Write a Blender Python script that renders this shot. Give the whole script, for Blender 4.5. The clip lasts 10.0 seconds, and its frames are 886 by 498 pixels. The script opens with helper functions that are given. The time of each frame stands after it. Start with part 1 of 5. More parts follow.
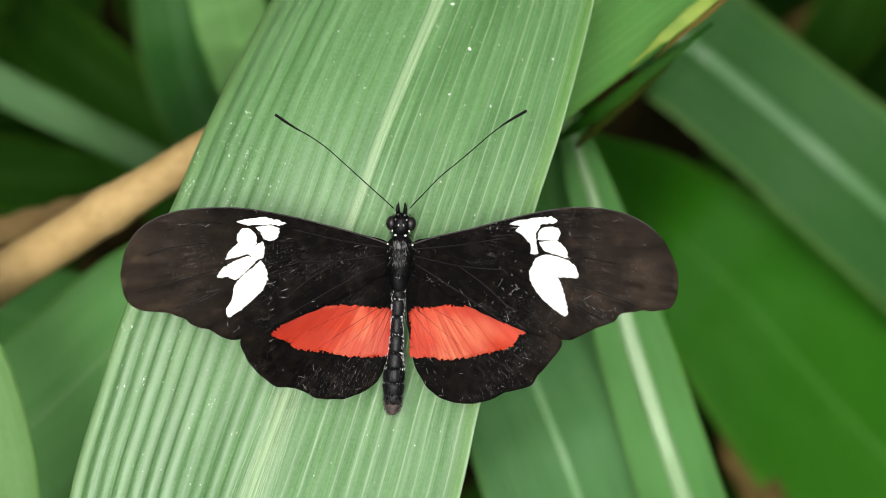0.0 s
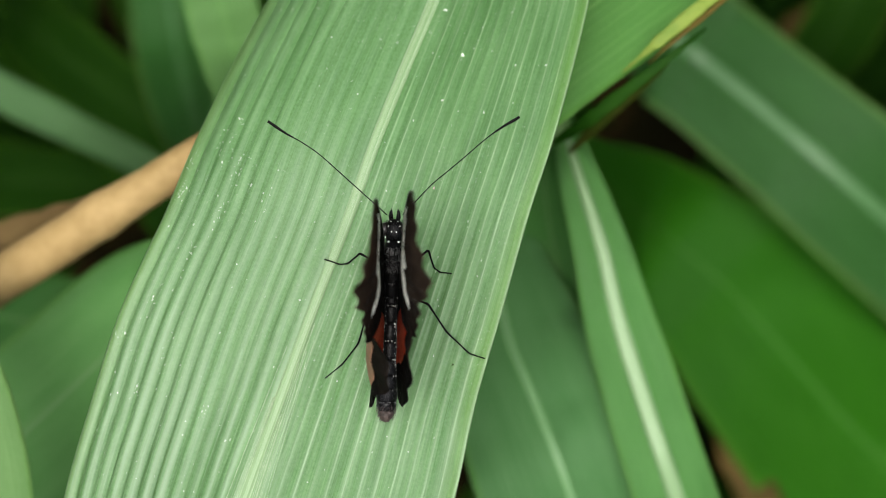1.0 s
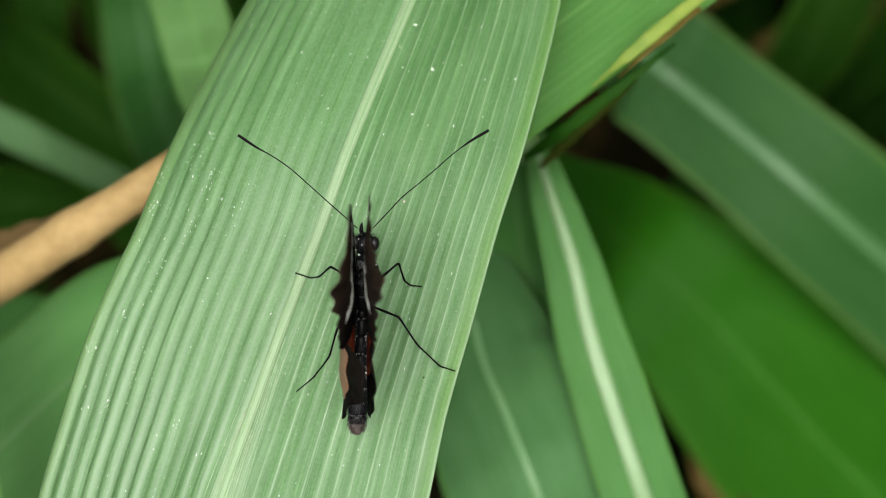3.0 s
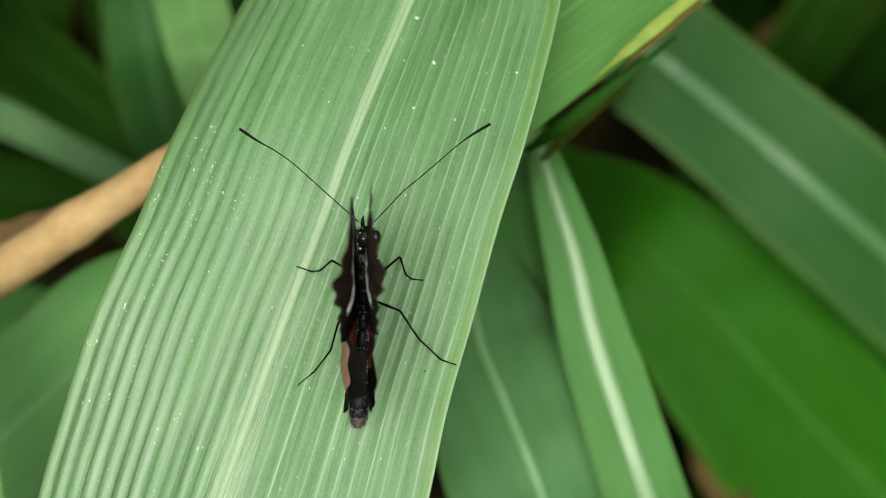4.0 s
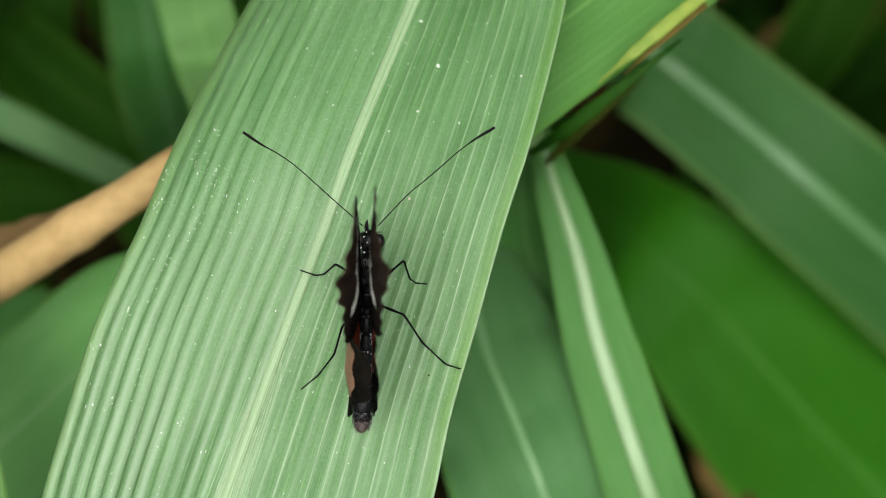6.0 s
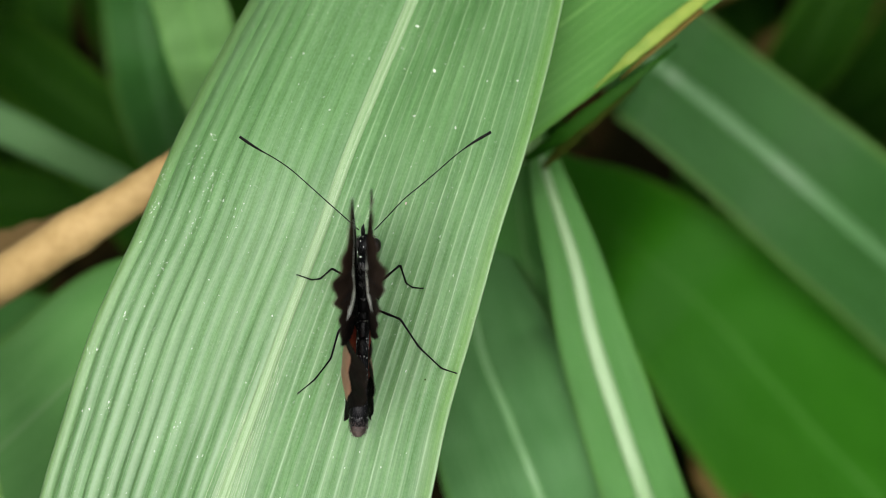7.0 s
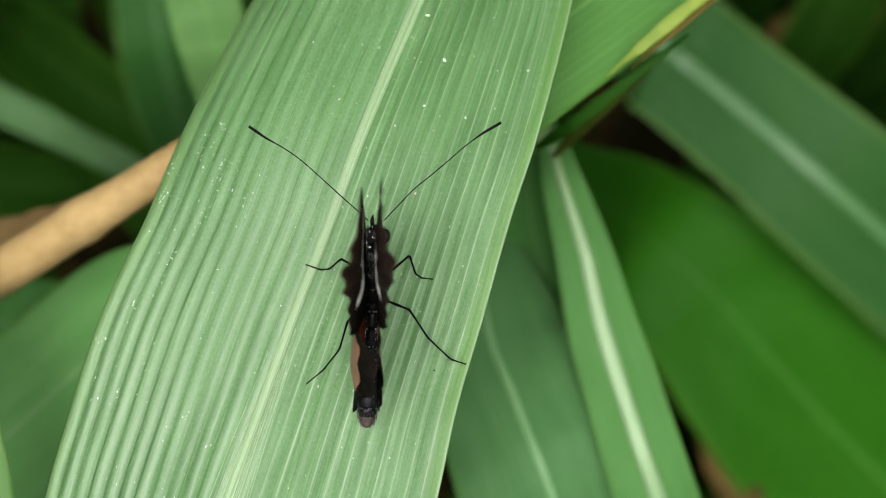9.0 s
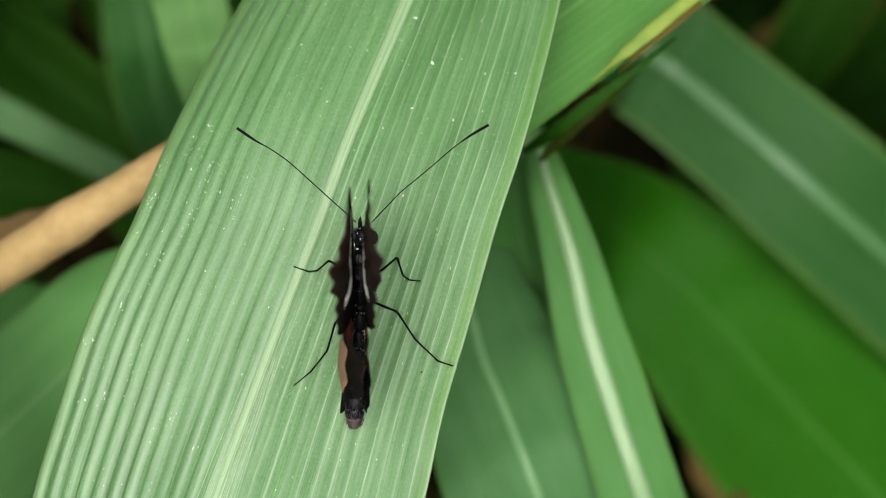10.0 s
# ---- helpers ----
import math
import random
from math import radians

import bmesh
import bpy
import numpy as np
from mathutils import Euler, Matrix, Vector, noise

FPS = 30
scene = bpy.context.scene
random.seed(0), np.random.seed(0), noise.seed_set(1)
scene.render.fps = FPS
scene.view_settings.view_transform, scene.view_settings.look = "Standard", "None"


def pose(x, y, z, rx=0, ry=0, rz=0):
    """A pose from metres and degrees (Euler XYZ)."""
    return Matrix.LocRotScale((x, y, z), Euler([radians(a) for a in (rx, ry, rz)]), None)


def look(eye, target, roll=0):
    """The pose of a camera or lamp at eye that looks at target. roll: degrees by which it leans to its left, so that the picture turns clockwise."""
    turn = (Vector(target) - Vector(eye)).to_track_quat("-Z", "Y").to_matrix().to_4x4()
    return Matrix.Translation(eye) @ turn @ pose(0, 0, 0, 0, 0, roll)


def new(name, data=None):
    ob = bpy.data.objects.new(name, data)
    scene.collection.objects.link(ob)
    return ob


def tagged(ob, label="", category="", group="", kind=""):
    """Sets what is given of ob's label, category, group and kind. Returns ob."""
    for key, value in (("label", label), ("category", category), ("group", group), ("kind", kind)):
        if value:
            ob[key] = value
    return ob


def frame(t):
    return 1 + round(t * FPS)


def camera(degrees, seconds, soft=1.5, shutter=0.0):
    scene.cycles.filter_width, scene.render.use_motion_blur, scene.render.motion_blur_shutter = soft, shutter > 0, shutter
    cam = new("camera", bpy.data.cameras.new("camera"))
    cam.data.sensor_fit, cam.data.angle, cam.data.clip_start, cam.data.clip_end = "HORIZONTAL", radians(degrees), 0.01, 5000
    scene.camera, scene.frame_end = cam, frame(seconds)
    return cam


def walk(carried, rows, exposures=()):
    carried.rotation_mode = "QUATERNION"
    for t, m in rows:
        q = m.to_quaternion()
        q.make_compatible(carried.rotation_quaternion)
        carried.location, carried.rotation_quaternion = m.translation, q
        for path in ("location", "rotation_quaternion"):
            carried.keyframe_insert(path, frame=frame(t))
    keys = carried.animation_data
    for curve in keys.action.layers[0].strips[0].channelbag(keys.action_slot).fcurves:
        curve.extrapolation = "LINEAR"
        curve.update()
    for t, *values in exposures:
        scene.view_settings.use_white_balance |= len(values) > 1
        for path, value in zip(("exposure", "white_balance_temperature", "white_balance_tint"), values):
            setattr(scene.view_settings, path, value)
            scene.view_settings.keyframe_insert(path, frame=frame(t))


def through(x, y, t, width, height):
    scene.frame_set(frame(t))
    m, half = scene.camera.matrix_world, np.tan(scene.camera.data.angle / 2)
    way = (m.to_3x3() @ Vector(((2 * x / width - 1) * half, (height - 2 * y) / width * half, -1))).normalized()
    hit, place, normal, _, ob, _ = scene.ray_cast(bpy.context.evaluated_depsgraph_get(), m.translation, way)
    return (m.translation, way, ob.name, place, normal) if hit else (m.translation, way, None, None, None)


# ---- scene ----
from mathutils.geometry import delaunay_2d_cdt

# ---------------------------------------------------------------- camera
cam = camera(29, 10.0, soft=0.8, shutter=0.5)
cam.data.dof.use_dof = True
cam.data.dof.focus_distance = 0.2128
cam.data.dof.aperture_fstop = 18.0
PATH = [
    (0.0, pose(0.00000, 0.00000, 0.82000, 0.0000, 0.0000, 0.0000)),
    (0.5, pose(0.00033, 0.00067, 0.82002, 0.0259, 0.0792, -0.0279)),
    (1.0, pose(0.00051, 0.00075, 0.81988, 0.0150, -0.0916, -0.0858)),
    (1.5, pose(0.00140, 0.00048, 0.82059, 0.0244, -0.5279, -0.2366)),
    (2.0, pose(0.00104, -0.00014, 0.82088, 0.4575, -0.4367, -0.1788)),
    (2.5, pose(0.00129, -0.00072, 0.82074, 0.8113, -0.5344, -0.3205)),
    (2.7, pose(0.00129, -0.00072, 0.82074, 0.887, -0.723, -0.3205)),
    (3.8, pose(0.00110, -0.00004, 0.82052, 0.441, -0.985, -0.2811)),
    (4.0, pose(0.00110, -0.00004, 0.82052, 0.4504, -0.8812, -0.2811)),
    (4.5, pose(0.00121, 0.00035, 0.82038, 0.4459, -1.0769, -0.4102)),
    (5.0, pose(0.00131, 0.00019, 0.82058, 0.4171, -0.7211, -0.2465)),
    (5.5, pose(0.00107, 0.00044, 0.81992, 0.3699, -0.5077, -0.2306)),
    (5.7, pose(0.00107, 0.00044, 0.81992, 0.389, -0.621, -0.2306)),
    (6.8, pose(0.00126, 0.00002, 0.82024, 0.702, -0.8275, -0.2324)),
    (7.0, pose(0.00126, 0.00002, 0.82024, 0.7115, -0.8275, -0.2324)),
    (7.5, pose(0.00137, 0.00036, 0.82004, 0.8886, -0.9842, -0.2166)),
    (8.0, pose(0.00194, 0.00056, 0.81994, 0.8335, -0.8958, -0.3346)),
    (8.5, pose(0.00183, 0.00111, 0.81971, 0.1542, -0.6742, -0.1221)),
    (9.0, pose(0.00128, 0.00109, 0.81959, 0.1110, -0.5098, -0.0150)),
    (9.5, pose(0.00134, 0.00093, 0.81964, 0.2474, -0.7216, 0.0486)),
    (10.0, pose(0.00119, 0.00037, 0.82001, 0.3668, -0.9497, 0.0734)),
]
walk(cam, PATH)

# ---------------------------------------------------------------- light
scene.view_settings.exposure = 1.31
SUN_HEIGHT, SUN_TURN = radians(87), radians(-80)
world = bpy.data.worlds.new("sky")
scene.world = world
world.use_nodes = True
wn, wl = world.node_tree.nodes, world.node_tree.links
sky = wn.new("ShaderNodeTexSky")
sky.sky_type, sky.sun_disc = "NISHITA", False
sky.sun_elevation, sky.sun_rotation = SUN_HEIGHT, SUN_TURN
sky.dust_density, sky.air_density = 4.0, 1.0
pale = wn.new("ShaderNodeHueSaturation")
pale.inputs["Saturation"].default_value = 0.35
wl.new(sky.outputs[0], pale.inputs["Color"])
wl.new(pale.outputs[0], wn["Background"].inputs["Color"])
wn["Background"].inputs["Strength"].default_value = 0.125

sun_data = bpy.data.lights.new("sun", "SUN")
sun_data.energy, sun_data.angle, sun_data.color = 1.5, radians(34), (1.0, 0.96, 0.9)
sun = new("sun", sun_data)
sun_way = Vector((math.sin(SUN_TURN) * math.cos(SUN_HEIGHT), math.cos(SUN_TURN) * math.cos(SUN_HEIGHT), math.sin(SUN_HEIGHT)))
sun.matrix_basis = look(sun_way * 5 + Vector((0, 0, 0.6)), (0, 0, 0.6))


# ---------------------------------------------------------------- materials
class Nodes:
    """A short hand for building a node material."""

    def __init__(self, name):
        self.mat = bpy.data.materials.new(name)
        self.mat.use_nodes = True
        self.tree = self.mat.node_tree
        self.bsdf = self.tree.nodes["Principled BSDF"]
        self.out = self.tree.nodes["Material Output"]
        self.coords = self.tree.nodes.new("ShaderNodeTexCoord")

    def add(self, kind, **values):
        n = self.tree.nodes.new(kind)
        for k, v in values.items():
            n.inputs[k].default_value = v
        return n

    def link(self, a, b):
        self.tree.links.new(a, b)

    def put(self, value, socket):
        if hasattr(value, "is_output"):
            self.link(value, socket)
        else:
            socket.default_value = value

    def math(self, op, a, b=0.0, clamp=False):
        n = self.tree.nodes.new("ShaderNodeMath")
        n.operation, n.use_clamp = op, clamp
        self.put(a, n.inputs[0])
        self.put(b, n.inputs[1])
        return n.outputs[0]

    def noise(self, scale, detail=4.0, stretch=(1, 1, 1), coords="Object", rough=0.55, shift=(0, 0, 0)):
        m = self.tree.nodes.new("ShaderNodeMapping")
        m.inputs["Scale"].default_value = stretch
        m.inputs["Location"].default_value = shift
        self.link(self.coords.outputs[coords], m.inputs["Vector"])
        n = self.add("ShaderNodeTexNoise", Scale=scale, Detail=detail, Roughness=rough)
        self.link(m.outputs[0], n.inputs["Vector"])
        return n.outputs["Fac"]

    def rays(self, freq, along, centre, shift=0.0, rough=0.65):
        """Streaks that spread from a point of the local xy plane; x counts outward on either side."""
        split = self.tree.nodes.new("ShaderNodeSeparateXYZ")
        self.link(self.coords.outputs["Object"], split.inputs[0])
        x = self.math("ADD", self.math("ABSOLUTE", split.outputs[0]), -centre[0])
        y = self.math("ADD", split.outputs[1], -centre[1])
        join = self.tree.nodes.new("ShaderNodeCombineXYZ")
        self.put(self.math("ADD", self.math("MULTIPLY", self.math("ARCTAN2", y, x), freq), shift), join.inputs[0])
        self.put(self.math("MULTIPLY", self.math("SQRT", self.math("ADD", self.math("MULTIPLY", x, x), self.math("MULTIPLY", y, y))), along), join.inputs[1])
        n = self.add("ShaderNodeTexNoise", Scale=1.0, Detail=4.0, Roughness=rough)
        self.link(join.outputs[0], n.inputs["Vector"])
        return n.outputs["Fac"]

    def span(self, value, low, high):
        n = self.tree.nodes.new("ShaderNodeMapRange")
        n.clamp = True
        self.put(value, n.inputs["Value"])
        n.inputs["From Min"].default_value, n.inputs["From Max"].default_value = low, high
        return n.outputs[0]

    def mix(self, fac, a, b):
        n = self.tree.nodes.new("ShaderNodeMix")
        n.data_type = "RGBA"
        self.put(fac, n.inputs[0])
        for value, socket in ((a, n.inputs[6]), (b, n.inputs[7])):
            self.put((*value, 1) if isinstance(value, tuple) else value, socket)
        return n.outputs[2]

    def bump(self, height, strength, distance):
        n = self.add("ShaderNodeBump", Strength=strength, Distance=distance)
        self.link(height, n.inputs["Height"])
        self.link(n.outputs[0], self.bsdf.inputs["Normal"])
        return n.outputs[0]

    def finish(self, color, rough, spec=0.5):
        self.put((*color, 1) if isinstance(color, tuple) else color, self.bsdf.inputs["Base Color"])
        self.put(rough, self.bsdf.inputs["Roughness"])
        self.bsdf.inputs["Specular IOR Level"].default_value = spec
        return self.mat

    def through_light(self, color, share, normal=None):
        """Mixes in light that shines through a thin sheet."""
        t = self.tree.nodes.new("ShaderNodeBsdfTranslucent")
        self.put((*color, 1) if isinstance(color, tuple) else color, t.inputs["Color"])
        m = self.tree.nodes.new("ShaderNodeMixShader")
        m.inputs[0].default_value = share
        self.link(self.bsdf.outputs[0], m.inputs[1])
        self.link(t.outputs[0], m.inputs[2])
        self.link(m.outputs[0], self.out.inputs["Surface"])


def speckled(name, dark, light, scale, rough, fine=6.0, bump=0.0003, stretch=(1, 1, 1), spec=0.5):
    n = Nodes(name)
    big, small = n.noise(scale, 3, stretch), n.noise(scale * fine, 5, stretch)
    tone = n.span(n.math("ADD", n.math("MULTIPLY", big, 0.6), n.math("MULTIPLY", small, 0.4)), 0.32, 0.68)
    if bump:
        n.bump(small, 0.6, bump)
    return n.finish(n.mix(tone, dark, light), rough, spec)


def leaf_material(name, dark, light, vein, veins, glow, share=0.22, rough=0.42, rib=0.03, sheen_flecks=0.0, fan=0.0, rim=(0.09, 0.24, 0.02), spec=0.16):
    """Leaf surface by its own map: u runs across the blade, v along it in decimetres."""
    n = Nodes(name)
    split = n.tree.nodes.new("ShaderNodeSeparateXYZ")
    n.link(n.coords.outputs["UV"], split.inputs[0])
    u = split.outputs[0]
    streak = n.noise(1.0, 4, (260, 2.2, 1), "UV", 0.6)
    fine = n.noise(1.0, 3, (430, 6.0, 1), "UV", 0.6, (3, 7, 0))
    grain = n.noise(2600, 3)
    blotch = n.noise(1.0, 4, (9, 5, 1), "UV", 0.6, (11, 2, 0))
    tone = n.math("ADD", n.math("MULTIPLY", streak, 0.25), n.math("ADD", n.math("MULTIPLY", fine, 0.3), n.math("ADD", n.math("MULTIPLY", blotch, 0.25), n.math("MULTIPLY", grain, 0.2))))
    base = n.mix(n.span(tone, 0.425, 0.575), dark, light)
    off = n.math("ABSOLUTE", n.math("SUBTRACT", u, 0.5))
    # thin pale veins, uneven in strength, closer on one half than on the other
    count = n.math("ADD", veins[0], n.math("MULTIPLY", n.math("GREATER_THAN", u, 0.5), veins[1] - veins[0]))
    wave = n.math("COSINE", n.math("MULTIPLY", n.math("MULTIPLY", off, 2.0), n.math("MULTIPLY", count, 2 * math.pi)))
    line = n.math("MULTIPLY", n.span(wave, 0.93, 1.0), n.math("MULTIPLY", n.span(streak, 0.36, 0.60), n.math("ADD", 0.15, n.math("MULTIPLY", n.math("GREATER_THAN", u, 0.5), 0.85))))
    base = n.mix(n.math("MULTIPLY", line, 0.75), base, vein)
    base = n.mix(n.math("MULTIPLY", n.span(off, 0.45, 0.485), 0.35), base, rim)
    base = n.mix(n.math("MULTIPLY", n.span(off, 0.493, 0.498), 0.5), base, vein)
    middle = n.math("SUBTRACT", 1.0, n.span(off, rib * 0.4, rib))
    base = n.mix(n.math("MULTIPLY", middle, 0.75), base, vein)
    if fan:
        # pale fibres that spread from the rib towards the leaf's base
        fibre = n.noise(1.0, 2, (250, 0.5, 1), "UV", 0.5, (5, 1, 0))
        zone = n.math("MULTIPLY", n.math("SUBTRACT", 1.0, n.span(off, 0.010, 0.050)), n.math("SUBTRACT", 1.0, n.span(split.outputs[1], -0.36, -0.10)))
        base = n.mix(n.math("MULTIPLY", n.math("MULTIPLY", n.span(fibre, 0.52, 0.57), zone), fan), base, (0.52, 0.62, 0.42))
    if sheen_flecks:
        # sky sheen painted pale on the ridges, stronger towards the leaf's base
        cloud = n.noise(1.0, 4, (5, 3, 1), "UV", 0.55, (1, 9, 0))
        sheen_noise = n.noise(1.0, 4, (45, 2.0, 1), "UV", 0.6, (8, 5, 0))
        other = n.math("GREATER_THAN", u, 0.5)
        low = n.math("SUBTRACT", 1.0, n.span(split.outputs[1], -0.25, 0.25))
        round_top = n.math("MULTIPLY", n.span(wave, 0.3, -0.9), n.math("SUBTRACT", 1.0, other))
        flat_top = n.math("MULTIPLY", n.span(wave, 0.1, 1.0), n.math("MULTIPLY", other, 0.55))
        top = n.math("ADD", n.math("MULTIPLY", n.math("ADD", round_top, flat_top), 0.65), n.math("MULTIPLY", n.span(n.math("ADD", n.math("MULTIPLY", sheen_noise, 0.6), n.math("MULTIPLY", cloud, 0.4)), 0.42, 0.62), 0.5))
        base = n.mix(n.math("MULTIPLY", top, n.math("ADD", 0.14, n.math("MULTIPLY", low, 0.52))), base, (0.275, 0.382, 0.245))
        # shade of the folds painted dark along creases and furrows
        crease_shade = n.math("MULTIPLY", n.span(wave, -0.90, -0.995), n.math("MULTIPLY", other, n.span(streak, 0.40, 0.62)))
        base = n.mix(n.math("MULTIPLY", crease_shade, 0.55), base, (0.042, 0.118, 0.028))
        furrow_shade = n.math("MULTIPLY", n.span(wave, 0.70, 0.98), n.math("MULTIPLY", n.math("SUBTRACT", 1.0, other), n.span(off, 0.04, 0.12)))
        base = n.mix(n.math("MULTIPLY", furrow_shade, n.math("MULTIPLY", n.span(cloud, 0.2, 0.6), n.math("ADD", 0.2, n.math("MULTIPLY", low, 0.55)))), base, (0.040, 0.112, 0.026))
        dust = n.noise(1700, 3, (1, 1, 1), "Object", 0.6)
        patchy = n.noise(60, 4, (1, 1, 1), "Object", 0.6)
        dash = n.noise(1.0, 3, (330, 55, 1), "UV", 0.6, (7, 3, 0))
        flecks = n.math("MULTIPLY", n.math("MAXIMUM", n.math("MULTIPLY", n.span(dust, 0.66, 0.70), 0.8), n.math("MULTIPLY", n.span(dash, 0.64, 0.71), 0.6)), n.span(patchy, 0.46, 0.62))
        base = n.mix(n.math("MULTIPLY", flecks, sheen_flecks), base, (0.62, 0.68, 0.58))
    normal = n.bump(n.math("ADD", fine, n.math("MULTIPLY", wave, 0.3)), 0.5, 0.0003)
    mat = n.finish(base, rough, spec)
    n.through_light(glow, share)
    return mat


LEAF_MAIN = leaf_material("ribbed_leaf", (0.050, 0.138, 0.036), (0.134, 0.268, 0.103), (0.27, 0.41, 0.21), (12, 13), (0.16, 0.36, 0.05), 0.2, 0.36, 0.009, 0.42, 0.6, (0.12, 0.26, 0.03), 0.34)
LEAF_MID = leaf_material("green_leaf", (0.030, 0.12, 0.020), (0.055, 0.17, 0.035), (0.12, 0.24, 0.08), (10, 10), (0.10, 0.30, 0.02), 0.25, 0.45, 0.02)
LEAF_SIDE = leaf_material("side_leaf", (0.068, 0.205, 0.045), (0.108, 0.27, 0.076), (0.16, 0.30, 0.12), (10, 10), (0.10, 0.30, 0.03), 0.25, 0.45, 0.02)
LEAF_OPEN = leaf_material("open_leaf", (0.049, 0.147, 0.041), (0.082, 0.200, 0.070), (0.17, 0.32, 0.13), (10, 10), (0.10, 0.30, 0.03), 0.25, 0.45, 0.01)
LEAF_FRESH = leaf_material("fresh_leaf", (0.052, 0.164, 0.027), (0.080, 0.210, 0.047), (0.16, 0.35, 0.09), (9, 9), (0.12, 0.34, 0.03), 0.25, 0.45, 0.01)
LEAF_BRIGHT = leaf_material("bright_leaf", (0.015, 0.096, 0.002), (0.028, 0.134, 0.008), (0.08, 0.24, 0.04), (9, 9), (0.04, 0.26, 0.004), 0.3, 0.5, 0.01, spec=0.08)
LEAF_BLUE = leaf_material("dull_leaf", (0.0165, 0.070, 0.011), (0.029, 0.099, 0.021), (0.09, 0.21, 0.08), (10, 10), (0.06, 0.2, 0.02), 0.2, 0.5, 0.03, rim=(0.16, 0.27, 0.05))
LEAF_GREY = leaf_material("greyish_leaf", (0.054, 0.132, 0.044), (0.090, 0.188, 0.075), (0.12, 0.20, 0.09), (9, 9), (0.08, 0.2, 0.03), 0.25, 0.5, 0.03)
LEAF_PALE = leaf_material("pale_leaf", (0.095, 0.20, 0.06), (0.145, 0.27, 0.095), (0.22, 0.36, 0.15), (9, 9), (0.14, 0.34, 0.04), 0.25, 0.5, 0.03)
LEAF_NARROW = leaf_material("narrow_leaf", (0.056, 0.172, 0.038), (0.092, 0.235, 0.066), (0.15, 0.29, 0.11), (10, 10), (0.10, 0.30, 0.03), 0.25, 0.45, 0.02)
LEAF_LIME = leaf_material("lime_leaf", (0.082, 0.190, 0.050), (0.122, 0.252, 0.082), (0.12, 0.28, 0.07), (9, 9), (0.12, 0.34, 0.03), 0.25, 0.5, 0.03)
# undergrowth and outer foliage carry their deep shade in this near-black green
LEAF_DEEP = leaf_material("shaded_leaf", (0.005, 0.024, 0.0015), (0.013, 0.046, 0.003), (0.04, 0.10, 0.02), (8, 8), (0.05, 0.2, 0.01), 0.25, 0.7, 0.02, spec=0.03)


def rib_material(name, dark, light, line):
    """Fibres along a rib, by its own map."""
    n = Nodes(name)
    soft, fine = n.noise(1.0, 3, (9, 1.2, 1), "UV", 0.5), n.noise(1.0, 3, (34, 1.5, 1), "UV", 0.5, (2, 3, 0))
    base = n.mix(n.span(soft, 0.35, 0.65), dark, light)
    base = n.mix(n.math("MULTIPLY", n.span(fine, 0.50, 0.62), 0.7), base, line)
    n.bump(fine, 0.4, 0.0001)
    return n.finish(base, 0.42, 0.35)


RIB_PALE = rib_material("pale_rib", (0.105, 0.190, 0.075), (0.175, 0.270, 0.132), (0.310, 0.405, 0.255))
RIB_SIDE = rib_material("side_rib", (0.130, 0.235, 0.098), (0.180, 0.285, 0.140), (0.24, 0.345, 0.19))
RIB_SOFT = rib_material("soft_rib", (0.085, 0.195, 0.068), (0.115, 0.235, 0.094), (0.15, 0.27, 0.125))
RIB_DULL = rib_material("dull_rib", (0.038, 0.112, 0.032), (0.056, 0.142, 0.048), (0.075, 0.165, 0.064))
FIBRE = speckled("pale_fibre", (0.22, 0.33, 0.16), (0.36, 0.46, 0.28), 500, 0.45, 4, 0)
STEM = speckled("green_stem", (0.06, 0.14, 0.03), (0.12, 0.22, 0.06), 60, 0.5, 8, 0.0003, (1, 1, 0.1))
STRAW = speckled("dry_straw", (0.235, 0.158, 0.060), (0.40, 0.282, 0.122), 70, 0.65, 7, 0.0004, (1, 1, 1), 0.2)
STRAW_DARK = speckled("old_straw", (0.10, 0.065, 0.022), (0.20, 0.135, 0.055), 70, 0.7, 7, 0.0004, (1, 1, 1), 0.2)
WITHER = speckled("withered_edge", (0.085, 0.150, 0.018), (0.20, 0.25, 0.045), 90, 0.6, 5, 0.0003, (1, 1, 1), 0.15)
BROWN = speckled("brown_edge", (0.045, 0.036, 0.006), (0.125, 0.090, 0.018), 120, 0.7, 5, 0.0003, (1, 1, 1), 0.1)
EDGE_GREEN = speckled("edge_shadow_green", (0.004, 0.026, 0.001), (0.012, 0.048, 0.003), 120, 0.6, 5, 0.0003, (1, 1, 0.3), 0.05)
OLIVE = speckled("olive_edge", (0.014, 0.028, 0.002), (0.038, 0.046, 0.007), 120, 0.6, 5, 0.0003, (1, 1, 1), 0.05)
DEAD = speckled("dead_leaf_brown", (0.026, 0.021, 0.004), (0.110, 0.074, 0.018), 60, 0.75, 7, 0.0005, (1, 1, 1), 0.15)
# near black: the shade under the plants is put into soil and litter
SOIL = speckled("shaded_soil", (0.005, 0.006, 0.002), (0.014, 0.012, 0.004), 14, 0.95, 12, 0.004, (1, 1, 1), 0.02)
LITTER = speckled("dead_litter", (0.011, 0.009, 0.003), (0.042, 0.029, 0.010), 40, 0.9, 6, 0.0005, (1, 1, 1), 0.02)
CRUMB = speckled("pinkish_crumb", (0.40, 0.30, 0.25), (0.60, 0.48, 0.42), 2500, 0.7, 4, 0)
FAINT = speckled("faint_dust", (0.22, 0.33, 0.18), (0.46, 0.55, 0.40), 2000, 0.8, 4, 0)
DUST = speckled("white_dust", (0.40, 0.46, 0.36), (0.66, 0.70, 0.60), 2000, 0.8, 4, 0)


